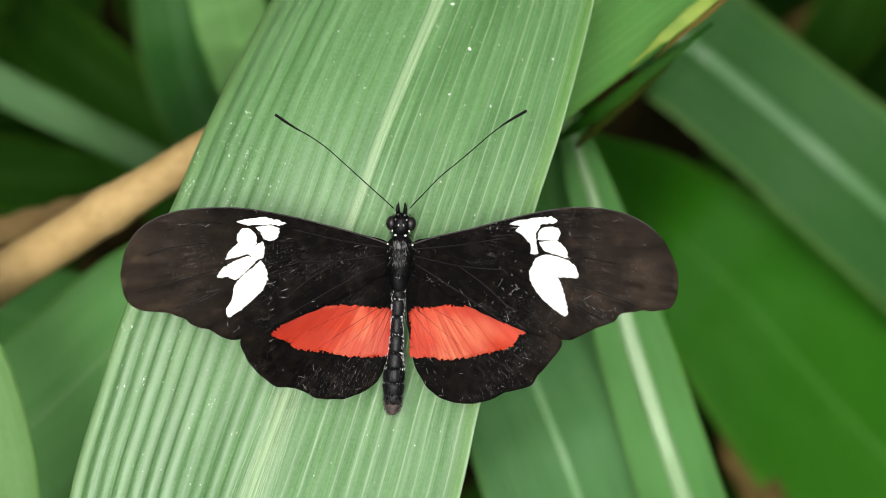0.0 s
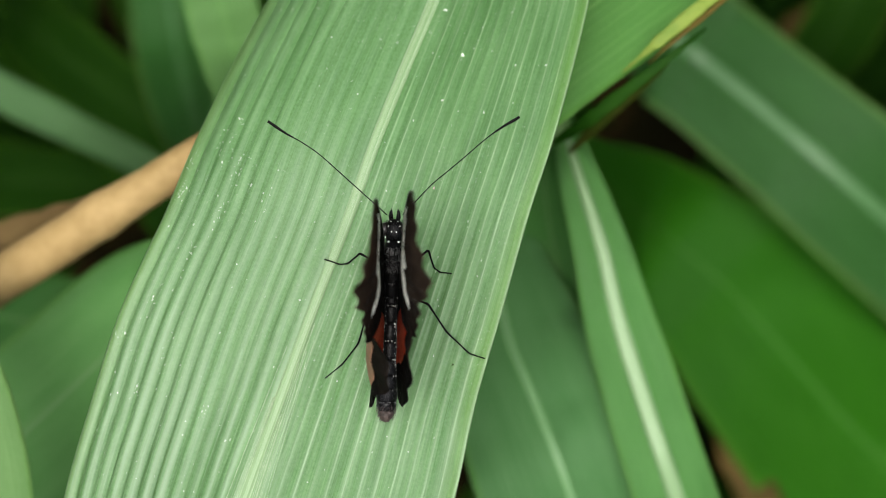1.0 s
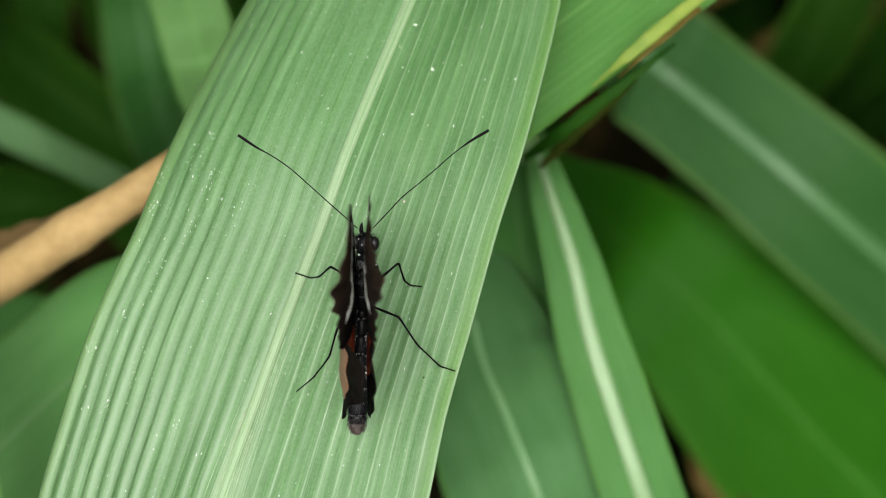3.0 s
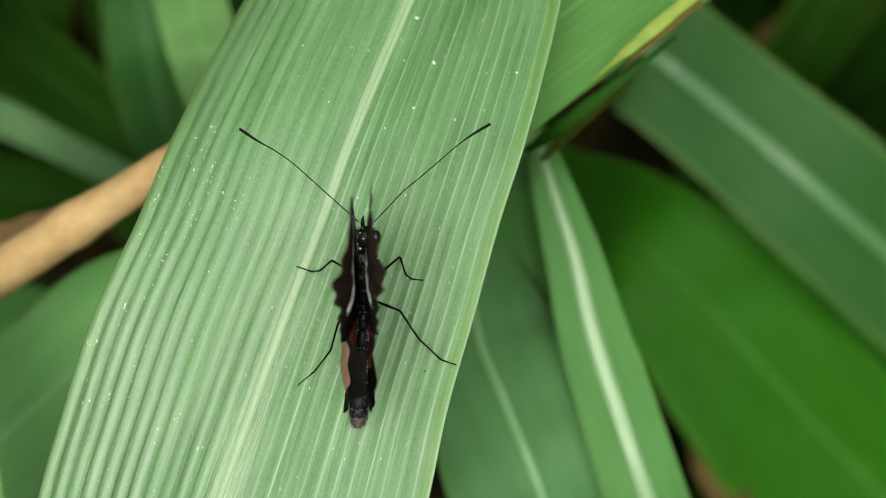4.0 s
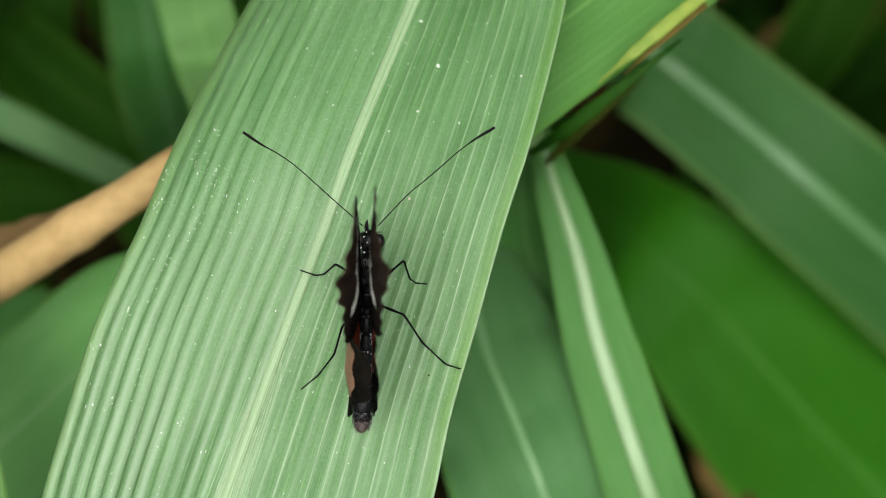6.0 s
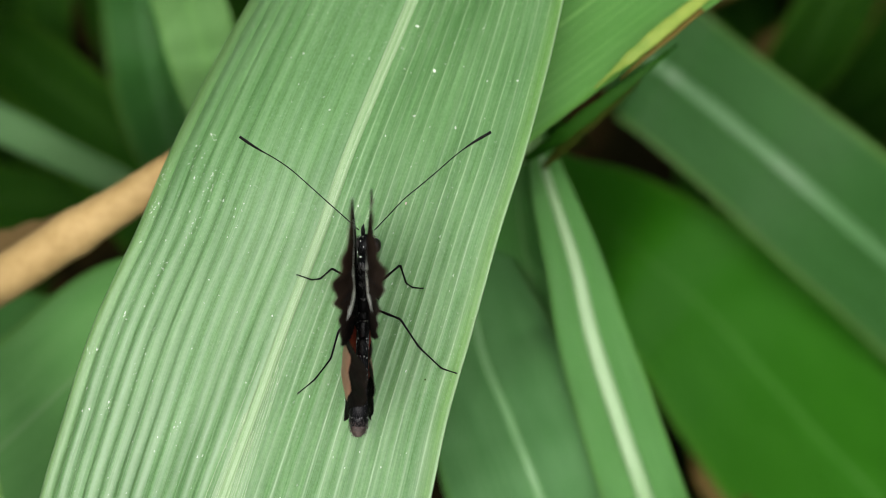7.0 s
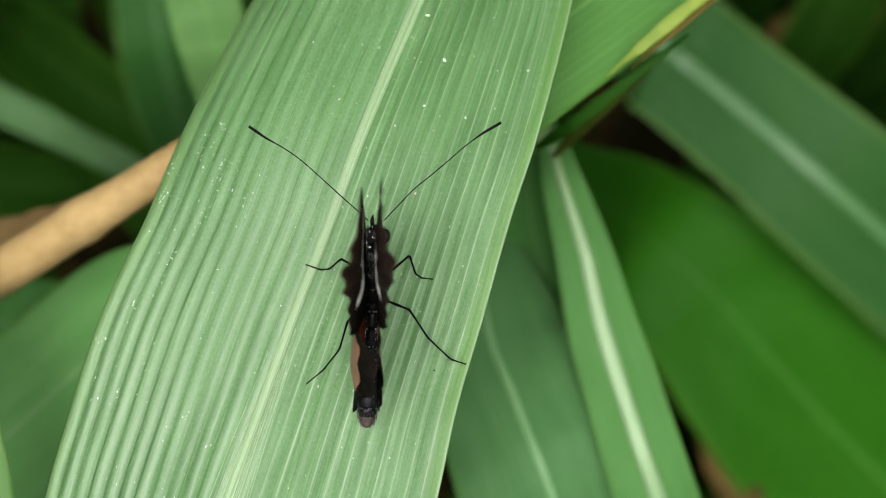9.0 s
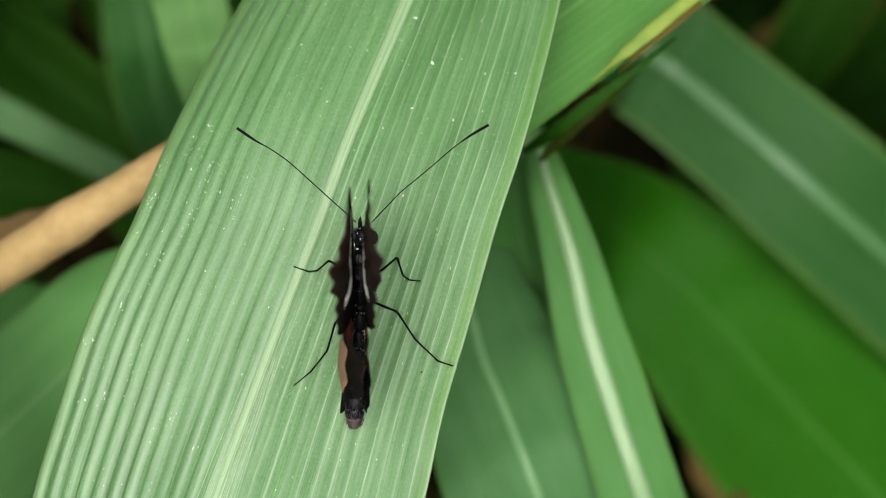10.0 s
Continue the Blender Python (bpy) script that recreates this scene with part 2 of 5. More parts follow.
def wing_material(name, near, tip, reach, flake):
    """Scaled wing membrane: colour shifts from root to tip along local x, with rubbed flecks."""
    n = Nodes(name)
    split = n.tree.nodes.new("ShaderNodeSeparateXYZ")
    n.link(n.coords.outputs["Object"], split.inputs[0])
    out = n.math("ABSOLUTE", split.outputs[0])
    grain = n.noise(700, 4)
    mottle = n.noise(180, 4, (1, 1, 1), "Object", 0.6, (0.3, 0.1, 0))
    far = n.math("ADD", n.span(out, reach * 0.38, reach * 0.82), n.math("MULTIPLY", n.math("SUBTRACT", mottle, 0.5), 0.7), True)
    base = n.mix(far, near, tip)
    base = n.mix(n.math("MULTIPLY", n.span(grain, 0.45, 0.8), 0.25), base, (tip[0] * 1.3, tip[1] * 1.3, tip[2] * 1.3))
    comb = n.rays(46.0, 130.0, (-0.004, 0.004))
    base = n.mix(n.math("MULTIPLY", n.span(comb, 0.52, 0.72), n.math("ADD", 0.06, n.math("MULTIPLY", far, 0.35))), base, (tip[0] * 2.0, tip[1] * 1.95, tip[2] * 1.9))
    base = n.mix(n.math("MULTIPLY", n.span(comb, 0.50, 0.30), 0.7), base, (near[0] * 0.7, near[1] * 0.7, near[2] * 0.7))
    patch = n.noise(330, 5, (1, 1, 1), "Object", 0.7, (0.1, 0.6, 0))
    base = n.mix(n.math("MULTIPLY", n.span(patch, 0.53, 0.70), n.math("MULTIPLY", far, 0.8)), base, (tip[0] * 3.2, tip[1] * 2.9, tip[2] * 2.4))
    base = n.mix(n.math("MULTIPLY", n.span(patch, 0.47, 0.33), 0.6), base, near)
    # rubbed scratches along and across the veins, and lost scales
    scratch = n.noise(1.0, 4, (5200, 2000, 2200), "Object", 0.75)
    where = n.noise(110, 4, (1, 1, 1), "Object", 0.6, (0.7, 0.4, 0))
    rub = n.math("MULTIPLY", n.span(scratch, 0.60, 0.72), n.span(n.math("ADD", where, n.math("MULTIPLY", far, 0.07)), 0.50, 0.66))
    hair = n.rays(330.0, 420.0, (-0.004, 0.004), 2.0, 0.5)
    thin = n.math("MULTIPLY", n.span(hair, 0.62, 0.68), n.span(n.math("ADD", where, n.math("MULTIPLY", far, 0.05)), 0.47, 0.60))
    rub = n.math("MAXIMUM", rub, n.math("MULTIPLY", thin, 0.3))
    base = n.mix(n.math("MULTIPLY", rub, flake), base, (0.55, 0.53, 0.48))
    n.bump(n.math("ADD", n.math("MULTIPLY", grain, 0.6), comb), 0.6, 0.00010)
    mat = n.finish(base, n.span(grain, -1.2, 1.0), 0.06)
    n.through_light(n.mix(far, (near[0] * 2, near[1] * 2, near[2] * 2), (0.34, 0.21, 0.14)), 0.42)
    return mat


WING_TOP = wing_material("wing_black", (0.0020, 0.0018, 0.0017), (0.031, 0.0232, 0.0172), 0.040, 0.62)
WING_UNDER = wing_material("wing_brown_underside", (0.004, 0.0032, 0.0028), (0.018, 0.013, 0.010), 0.034, 0.3)


def band_material(name, colour, tint, streaks=0.5, spec=0.25, through=0.35, sheen_flecks=None):
    n = Nodes(name)
    long = n.rays(34.0, 60.0, (-0.001, 0.006), 4.0)
    soft = n.noise(95, 5)
    tone = n.span(n.math("ADD", n.math("MULTIPLY", long, streaks), n.math("MULTIPLY", soft, 1 - streaks)), 0.34, 0.66)
    n.bump(n.math("ADD", n.math("MULTIPLY", long, 0.7), soft), 0.7, 0.00016)
    base = n.mix(tone, colour, tint)
    if sheen_flecks:
        # pale patches painted in for the sheen on the band
        pale = n.math("MULTIPLY", n.span(n.noise(150, 3, (1, 1, 1), "Object", 0.5, (0.23, 0.05, 0)), 0.50, 0.66), n.span(long, 0.36, 0.60))
        base = n.mix(n.math("MULTIPLY", pale, 0.75), base, sheen_flecks)
    mat = n.finish(base, 0.42, spec)
    n.through_light(tint, through)
    return mat


BAND_RED = band_material("wing_red_band", (0.34, 0.012, 0.006), (0.74, 0.078, 0.028), 0.55, 0.25, 0.5, (0.90, 0.27, 0.13))
BAND_WHITE = band_material("wing_white_patch", (0.80, 0.81, 0.73), (0.88, 0.885, 0.82), 0.3, 0.2, 0.25)
BAND_TAN = band_material("wing_tan_underside", (0.17, 0.085, 0.048), (0.42, 0.235, 0.150))
SCRATCH = speckled("scratched_scales", (0.03, 0.027, 0.024), (0.34, 0.32, 0.28), 900, 0.6, 3, 0, (1, 1, 1), 0.2)
COSTA = speckled("wing_leading_edge", (0.006, 0.005, 0.004), (0.060, 0.052, 0.046), 1100, 0.4, 3, 0.00004, (1, 1, 1), 0.35)
VEIN = speckled("wing_vein", (0.002, 0.002, 0.002), (0.010, 0.009, 0.008), 900, 0.5, 4, 0, (1, 1, 1), 0.10)
BODY = speckled("body_black", (0.0008, 0.0008, 0.0008), (0.0035, 0.0035, 0.0035), 500, 0.35, 6, 0.00012, (1, 1, 1), 0.12)
BELLY = speckled("abdomen_dark_grey", (0.0010, 0.0010, 0.0010), (0.0045, 0.0045, 0.0050), 600, 0.35, 5, 0.0001, (1, 1, 1), 0.15)
TIP = speckled("abdomen_tip_brown", (0.018, 0.013, 0.011), (0.085, 0.058, 0.048), 1400, 0.55, 4, 0.0001)
HAIR = speckled("grey_hair", (0.04, 0.04, 0.04), (0.20, 0.20, 0.20), 900, 0.5, 4, 0)
SCALE = speckled("grey_scale", (0.003, 0.003, 0.003), (0.028, 0.028, 0.030), 1400, 0.5, 4, 0)
HAIR_PALE = speckled("pale_hair", (0.05, 0.05, 0.048), (0.30, 0.30, 0.29), 900, 0.5, 4, 0)
FLECK = speckled("white_scale_fleck", (0.55, 0.55, 0.5), (0.85, 0.85, 0.8), 900, 0.6, 4, 0)
EYE = speckled("compound_eye", (0.004, 0.0035, 0.003), (0.014, 0.012, 0.011), 1500, 0.3, 4, 0.00003, (1, 1, 1), 0.3)
LEG = speckled("leg_black", (0.001, 0.001, 0.001), (0.005, 0.005, 0.004), 1200, 0.4, 4, 0.00004, (1, 1, 1), 0.05)


# ---------------------------------------------------------------- building helpers
def mesh_object(name, verts, faces, mats, parent=None, label="", index=None, uv=None, smooth=True):
    me = bpy.data.meshes.new(name)
    me.from_pydata([tuple(v) for v in verts], [], faces)
    for m in mats:
        me.materials.append(m)
    if index is not None:
        me.polygons.foreach_set("material_index", index)
    if uv is not None:
        layer = me.uv_layers.new(name="blade")
        loops = np.zeros(len(me.loops), dtype=np.int32)
        me.loops.foreach_get("vertex_index", loops)
        layer.data.foreach_set("uv", np.asarray(uv, dtype=np.float32)[loops].ravel())
    me.polygons.foreach_set("use_smooth", [smooth] * len(me.polygons))
    me.update()
    ob = new(name, me)
    if parent is not None:
        ob.parent = parent
    if label:
        tagged(ob, label)
    return ob


def part(name, bm, material, parent, label=""):
    me = bpy.data.meshes.new(name)
    bm.to_mesh(me)
    bm.free()
    me.materials.append(material)
    me.polygons.foreach_set("use_smooth", [True] * len(me.polygons))
    ob = new(name, me)
    ob.parent = parent
    if label:
        tagged(ob, label)
    return ob


def spline(points, count):
    """Evenly counted points of a smooth line through the given ones."""
    p = np.array(points, dtype=float)
    p = np.vstack([2 * p[0] - p[1], p, 2 * p[-1] - p[-2]])
    out = []
    for q in np.linspace(0, len(p) - 3 - 1e-9, count):
        i = int(q)
        t = q - i
        a, b, c, d = p[i:i + 4]
        out.append(0.5 * (2 * b + (c - a) * t + (2 * a - 5 * b + 4 * c - d) * t * t + (3 * b - a - 3 * c + d) * t ** 3))
    return np.array(out)


def ring_line(points, per=6, tight=1.0):
    """A smooth closed outline; tight below 1 keeps its corners."""
    p = np.array(points, dtype=float)
    k = len(p)
    out = []
    for i in range(k):
        a, b, c, d = p[i - 1], p[i], p[(i + 1) % k], p[(i + 2) % k]
        for t in np.arange(per) / per:
            curve = 0.5 * (2 * b + (c - a) * t + (2 * a - 5 * b + 4 * c - d) * t * t + (3 * b - a - 3 * c + d) * t ** 3)
            out.append(tight * curve + (1 - tight) * (b + (c - b) * t))
    return np.array(out)


def tube(points, radii, sides=8):
    """A tapered round tube along points."""
    p = [Vector(q) for q in points]
    verts, faces = [], []
    for i, q in enumerate(p):
        way = (p[min(i + 1, len(p) - 1)] - p[max(i - 1, 0)]).normalized()
        side = way.cross(Vector((0.13, 0.21, 0.97)))
        if side.length < 0.05:
            side = way.cross(Vector((1, 0, 0)))
        side.normalize()
        up = side.cross(way)
        for j in range(sides):
            a = 2 * math.pi * j / sides
            verts.append(q + (side * math.cos(a) + up * math.sin(a)) * radii[i])
    for i in range(len(p) - 1):
        for j in range(sides):
            k = (j + 1) % sides
            faces.append((i * sides + j, i * sides + k, (i + 1) * sides + k, (i + 1) * sides + j))
    faces.append(tuple(range(sides))[::-1])
    faces.append(tuple((len(p) - 1) * sides + j for j in range(sides)))
    return verts, faces


def sheet(grid, thickness, uv=None):
    """A closed thin solid from a grid of points, rows by columns, with its upper side up."""
    g = np.asarray(grid, dtype=float)
    r, c, _ = g.shape
    top = g.reshape(-1, 3)
    n = np.cross(np.gradient(g, axis=1), np.gradient(g, axis=0)).reshape(-1, 3)
    n /= np.linalg.norm(n, axis=1)[:, None] + 1e-12
    n[n[:, 2] < 0] *= -1
    low = top - n * thickness
    k = r * c
    i = np.arange(k).reshape(r, c)
    faces = [(i[a, b], i[a, b + 1], i[a + 1, b + 1], i[a + 1, b]) for a in range(r - 1) for b in range(c - 1)]
    faces += [(d + k, q + k, p + k, a + k) for a, p, q, d in faces[:]]
    rim = list(i[0]) + list(i[1:, -1]) + list(i[-1, -2::-1]) + list(i[-2:0:-1, 0])
    faces += [(rim[j], rim[j - 1], rim[j - 1] + k, rim[j] + k) for j in range(len(rim))]
    return np.vstack([top, low]), [tuple(int(v) for v in q) for q in faces], None if uv is None else np.vstack([uv, uv])


def inside(outline, at):
    o = np.asarray(outline, dtype=float)
    nxt = np.roll(o, -1, axis=0)
    x, y = at
    cross = ((o[:, 1] > y) != (nxt[:, 1] > y)) & (x < (nxt[:, 0] - o[:, 0]) * (y - o[:, 1]) / (nxt[:, 1] - o[:, 1] + 1e-12) + o[:, 0])
    return cross.sum() % 2 == 1


def lamina(outline, step, holes=()):
    """Triangles that fill a flat outline, less the holes in it, in millimetres."""
    o = np.asarray(outline, dtype=float)
    k = len(o)
    lo, hi = o.min(0), o.max(0)
    inner = []
    row = 0
    y = lo[1] + step * 0.5
    nxt = np.roll(o, -1, axis=0)
    while y < hi[1]:
        x = lo[0] + step * (0.25 + 0.5 * (row % 2))
        while x < hi[0]:
            cross = ((o[:, 1] > y) != (nxt[:, 1] > y)) & (x < (nxt[:, 0] - o[:, 0]) * (y - o[:, 1]) / (nxt[:, 1] - o[:, 1] + 1e-12) + o[:, 0])
            if cross.sum() % 2 and np.min(np.hypot(o[:, 0] - x, o[:, 1] - y)) > step * 0.45:
                inner.append((x, y))
            x += step
        y += step * 0.87
        row += 1
    points = [Vector(q) for q in o] + [Vector(q) for q in inner]
    edges = [(i, (i + 1) % k) for i in range(k)]
    for hole in holes:
        o, m = len(points), len(hole)
        points += [Vector(q) for q in hole]
        edges += [(o + i, o + (i + 1) % m) for i in range(m)]
    got = delaunay_2d_cdt(points, edges, [], 1, 1e-5)
    tris = [tuple(q) for q in got[2]]
    for hole in holes:
        tris = [q for q in tris if not inside(hole, sum((got[0][i] for i in q), Vector((0, 0))) / len(q))]
    return [tuple(v) for v in got[0]], tris


def membrane(name, outline, height, mats, parent, label="", step=0.7, thick=0.06, lift=0.0, side=1, holes=()):
    """A thin two-sided skin on a wing's surface; the outline in millimetres, x outward; side: +1 or -1."""
    v2, tris = lamina(outline, step, holes)
    edges = {}
    for q in tris:
        for i in range(len(q)):
            e = (q[i], q[(i + 1) % len(q)])
            edges[e] = edges.get(e, 0) + 1
    rim = [e for e in edges if (e[1], e[0]) not in edges]
    k = len(v2)
    verts = [(side * x * 1e-3, y * 1e-3, (height(x, y) + lift + thick / 2) * 1e-3) for x, y in v2]
    verts += [(side * x * 1e-3, y * 1e-3, (height(x, y) + lift - thick / 2) * 1e-3) for x, y in v2]
    up = [q if side > 0 else q[::-1] for q in tris]
    down = [tuple(v + k for v in q[::-1]) for q in up]
    rims = [((a, b, b + k, a + k)[::-1] if side > 0 else (a, b, b + k, a + k)) for a, b in rim]
    index = [0] * len(up) + [len(mats) - 1] * len(down) + [0] * len(rims)
    return mesh_object(name, verts, up + down + rims, mats, parent, label, index)


def ragged(outline, amount, seed, grow=0.0):
    rng = random.Random(seed)
    cx, cy = np.mean(np.asarray(outline), axis=0)
    outline = [(x + grow * (x - cx) / math.hypot(x - cx, y - cy), y + grow * (y - cy) / math.hypot(x - cx, y - cy)) for x, y in outline]
    return [(x + rng.uniform(-amount, amount), y + rng.uniform(-amount, amount)) for x, y in outline]


def ball(centre, size, rings=10, sides=14):
    """A rounded body of three half-widths."""
    bm = bmesh.new()
    bmesh.ops.create_uvsphere(bm, u_segments=sides, v_segments=rings, radius=1.0)
    bmesh.ops.transform(bm, matrix=Matrix.Translation(centre) @ Matrix.Diagonal((*size, 1)), verts=bm.verts)
    return bm


def thing(name, place, label, category, group="", kind=""):
    ob = new(name)
    ob.matrix_basis = place
    ob.empty_display_size = 0.01
    return tagged(ob, label, category, group, kind)


# ---------------------------------------------------------------- ground
def make_ground():
    n = 60
    rng = np.sign(np.linspace(-1, 1, n)) * np.abs(np.linspace(-1, 1, n)) ** 5 * 150
    verts = [(x, y, 0.012 * noise.noise((x * 6, y * 6, 0)) * math.exp(-(x * x + y * y))) for y in rng for x in rng]
    faces = [(a * n + b, a * n + b + 1, (a + 1) * n + b + 1, (a + 1) * n + b) for a in range(n - 1) for b in range(n - 1)]
    tagged(mesh_object("ground", verts, faces, [SOIL]), "soil under the plants with shade put into its dark colour", "ground", kind="structure")


make_ground()


# ---------------------------------------------------------------- main leaf
# rows across the blade: y, then x of its one edge, its rib and its other edge, and the rib's height
BLADE = [
    (0.1337, 0.0361, 0.0368, 0.0376, 0.515),
    (0.1017, 0.0096, 0.0241, 0.0347, 0.554),
    (0.0698, -0.0081, 0.0126, 0.0283, 0.574),
    (0.0494, -0.0168, 0.0055, 0.0238, 0.584),
    (0.0332, -0.0240, -0.0006, 0.0200, 0.592),
    (0.0241, -0.0279, -0.0042, 0.0176, 0.596),
    (0.0145, -0.0317, -0.0079, 0.0148, 0.599),
    (0.0048, -0.0353, -0.0113, 0.0116, 0.600),
    (-0.0073, -0.0407, -0.0160, 0.0082, 0.600),
    (-0.0188, -0.0444, -0.0202, 0.0049, 0.600),
    (-0.0320, -0.0480, -0.0250, 0.0020, 0.600),
    (-0.0515, -0.0515, -0.0319, -0.0032, 0.598),
    (-0.0769, -0.0540, -0.0406, -0.0134, 0.588),
    (-0.1059, -0.0547, -0.0500, -0.0329, 0.565),
    (-0.1313, -0.0594, -0.0580, -0.0551, 0.530),
]


BLADE_LINE = spline(BLADE, 400)


def blade_rise(t, y):
    """How far the blade stands over its rib; t from -1 at one edge to +1 at the other."""
    a = np.abs(t)
    drift = 0.25 * np.sin(y * 61 + t * 3) + 0.2 * np.sin(y * 23 + 1.7 + t * 9)
    # rounded ridges near one edge, flat zigzag folds elsewhere
    x = a * 12 + 0.06 * drift
    round_ridge = 0.00085 * np.abs(np.sin(np.pi * x)) ** 0.32
    zig = np.abs(2 * (x - np.floor(x)) - 1)
    m = np.clip((a - 0.30) / 0.25, 0, 1)
    left = (m * round_ridge + (1 - m) * 0.00074 * zig) * (0.45 + 0.55 * np.clip((0.02 - y) / 0.05, 0, 1))
    x = a * 13 + 0.04 * drift
    right = 0.00060 * np.abs(2 * (x - np.floor(x)) - 1)
    ridge = np.where(t < 0, left, right) * np.clip(a * 6, 0, 1)
    cup = 0.0016 * a ** 1.3 - np.where(t < 0, 0.0018, 0.0004) * np.clip(a - 0.72, 0, 1) ** 2 / 0.0784
    curl = np.where(t < 0, 0.006 * np.clip((y - 0.002) / 0.03, 0, 1.6) * a * a * a, 0)
    return cup - curl + ridge + 0.0004 * np.sin(y * 47 + t * 2.1) * a


def make_main_leaf(plant):
    rows, half = 220, 250
    line = spline(BLADE, rows)
    t = np.concatenate([-np.linspace(1, 0, half, endpoint=False), np.linspace(0, 1, half + 1)])
    grid = np.zeros((rows, len(t), 3))
    uv = np.zeros((rows, len(t), 2))
    for i, (y, xl, xm, xr, z) in enumerate(line):
        grid[i, :, 0] = np.where(t < 0, xm + (xm - xl) * t, xm + (xr - xm) * t)
        grid[i, :, 1] = y
        grid[i, :, 2] = z + blade_rise(t, y) * min(1.0, (xr - xl) / 0.03)
        uv[i, :, 0], uv[i, :, 1] = t / 2 + 0.5, y * 10
    verts, faces, uv2 = sheet(grid, 0.00025, uv.reshape(-1, 2))
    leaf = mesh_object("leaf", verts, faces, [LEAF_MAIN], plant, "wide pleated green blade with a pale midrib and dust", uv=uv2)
    # the rib, a low rounded strip on the blade's fold
    ribs, rib_uv = np.zeros((rows, 9, 3)), np.zeros((rows, 9, 2))
    for i, (y, xl, xm, xr, z) in enumerate(line):
        w = 0.00078 * (1 + 0.12 * min(1.0, max(0.0, (-0.004 - y) / 0.022))) * min(1, (xr - xl) / 0.03) * (1 + 0.25 * math.sin(y * 20))
        q = np.linspace(-1, 1, 9)
        ribs[i, :, 0], ribs[i, :, 1] = xm + w * q, y
        rib_uv[i, :, 0], rib_uv[i, :, 1] = q / 2, y * 10
        ribs[i, :, 2] = z + 0.00001 + 0.00024 * (1 - q * q)
    verts, faces, uv2 = sheet(ribs, 0.0002, rib_uv.reshape(-1, 2))
    mesh_object("midrib", verts, faces, [RIB_PALE], leaf, "pale raised midrib", uv=uv2)
    # pale fibres beside the rib, towards the base
    rng = random.Random(6)
    for k in range(20):
        t0 = rng.choice((-1, 1)) * (0.03 + 0.10 * rng.random() ** 1.4)
        start, w = rng.uniform(-0.022, -0.006), rng.uniform(0.00002, 0.00005)
        rows_k = [q for q in line if -0.075 < q[0] < start]
        strip = np.zeros((len(rows_k), 3, 3))
        for i, (y, xl, xm, xr, z) in enumerate(rows_k):
            x = xm + t0 * ((xm - xl) if t0 < 0 else (xr - xm)) * min(1.0, 0.55 + 0.45 * (start - y) / 0.03)
            t1 = (x - xm) / ((xm - xl) if t0 < 0 else (xr - xm))
            h = z + float(blade_rise(np.array(t1), y))
            strip[i, :, 0] = x + w * np.array((-1, 0, 1)) * min(1.0, (start - y) / 0.01)
            strip[i, :, 1], strip[i, :, 2] = y, h + np.array((0.00001, 0.00006, 0.00001))
        verts, faces, _ = sheet(strip, 0.00005)
        mesh_object("vein", verts, faces, [FIBRE], leaf)
    return leaf


def leaf_top(x, y):
    """The blade's surface under a place."""
    line = BLADE_LINE
    i = int(np.argmin(np.abs(line[:, 0] - y)))
    _, xl, xm, xr, z = line[i]
    t = (x - xm) / ((xm - xl) if x < xm else (xr - xm))
    return z + float(blade_rise(np.array(t), y))


def make_stem(plant, foot, top, radius, bend=0.0):
    pts = spline([foot, (foot[0] * 0.7 + top[0] * 0.3 + bend, foot[1] * 0.7 + top[1] * 0.3, top[2] * 0.35), (foot[0] * 0.25 + top[0] * 0.75 + bend, foot[1] * 0.25 + top[1] * 0.75, top[2] * 0.75), top], 40)
    radii = [radius * (1 - 0.45 * i / 39) * (1.18 if i % 10 == 0 else 1.0) for i in range(40)]
    v, f = tube(pts, radii, 12)
    return mesh_object("stem", v, f, [STEM], plant)


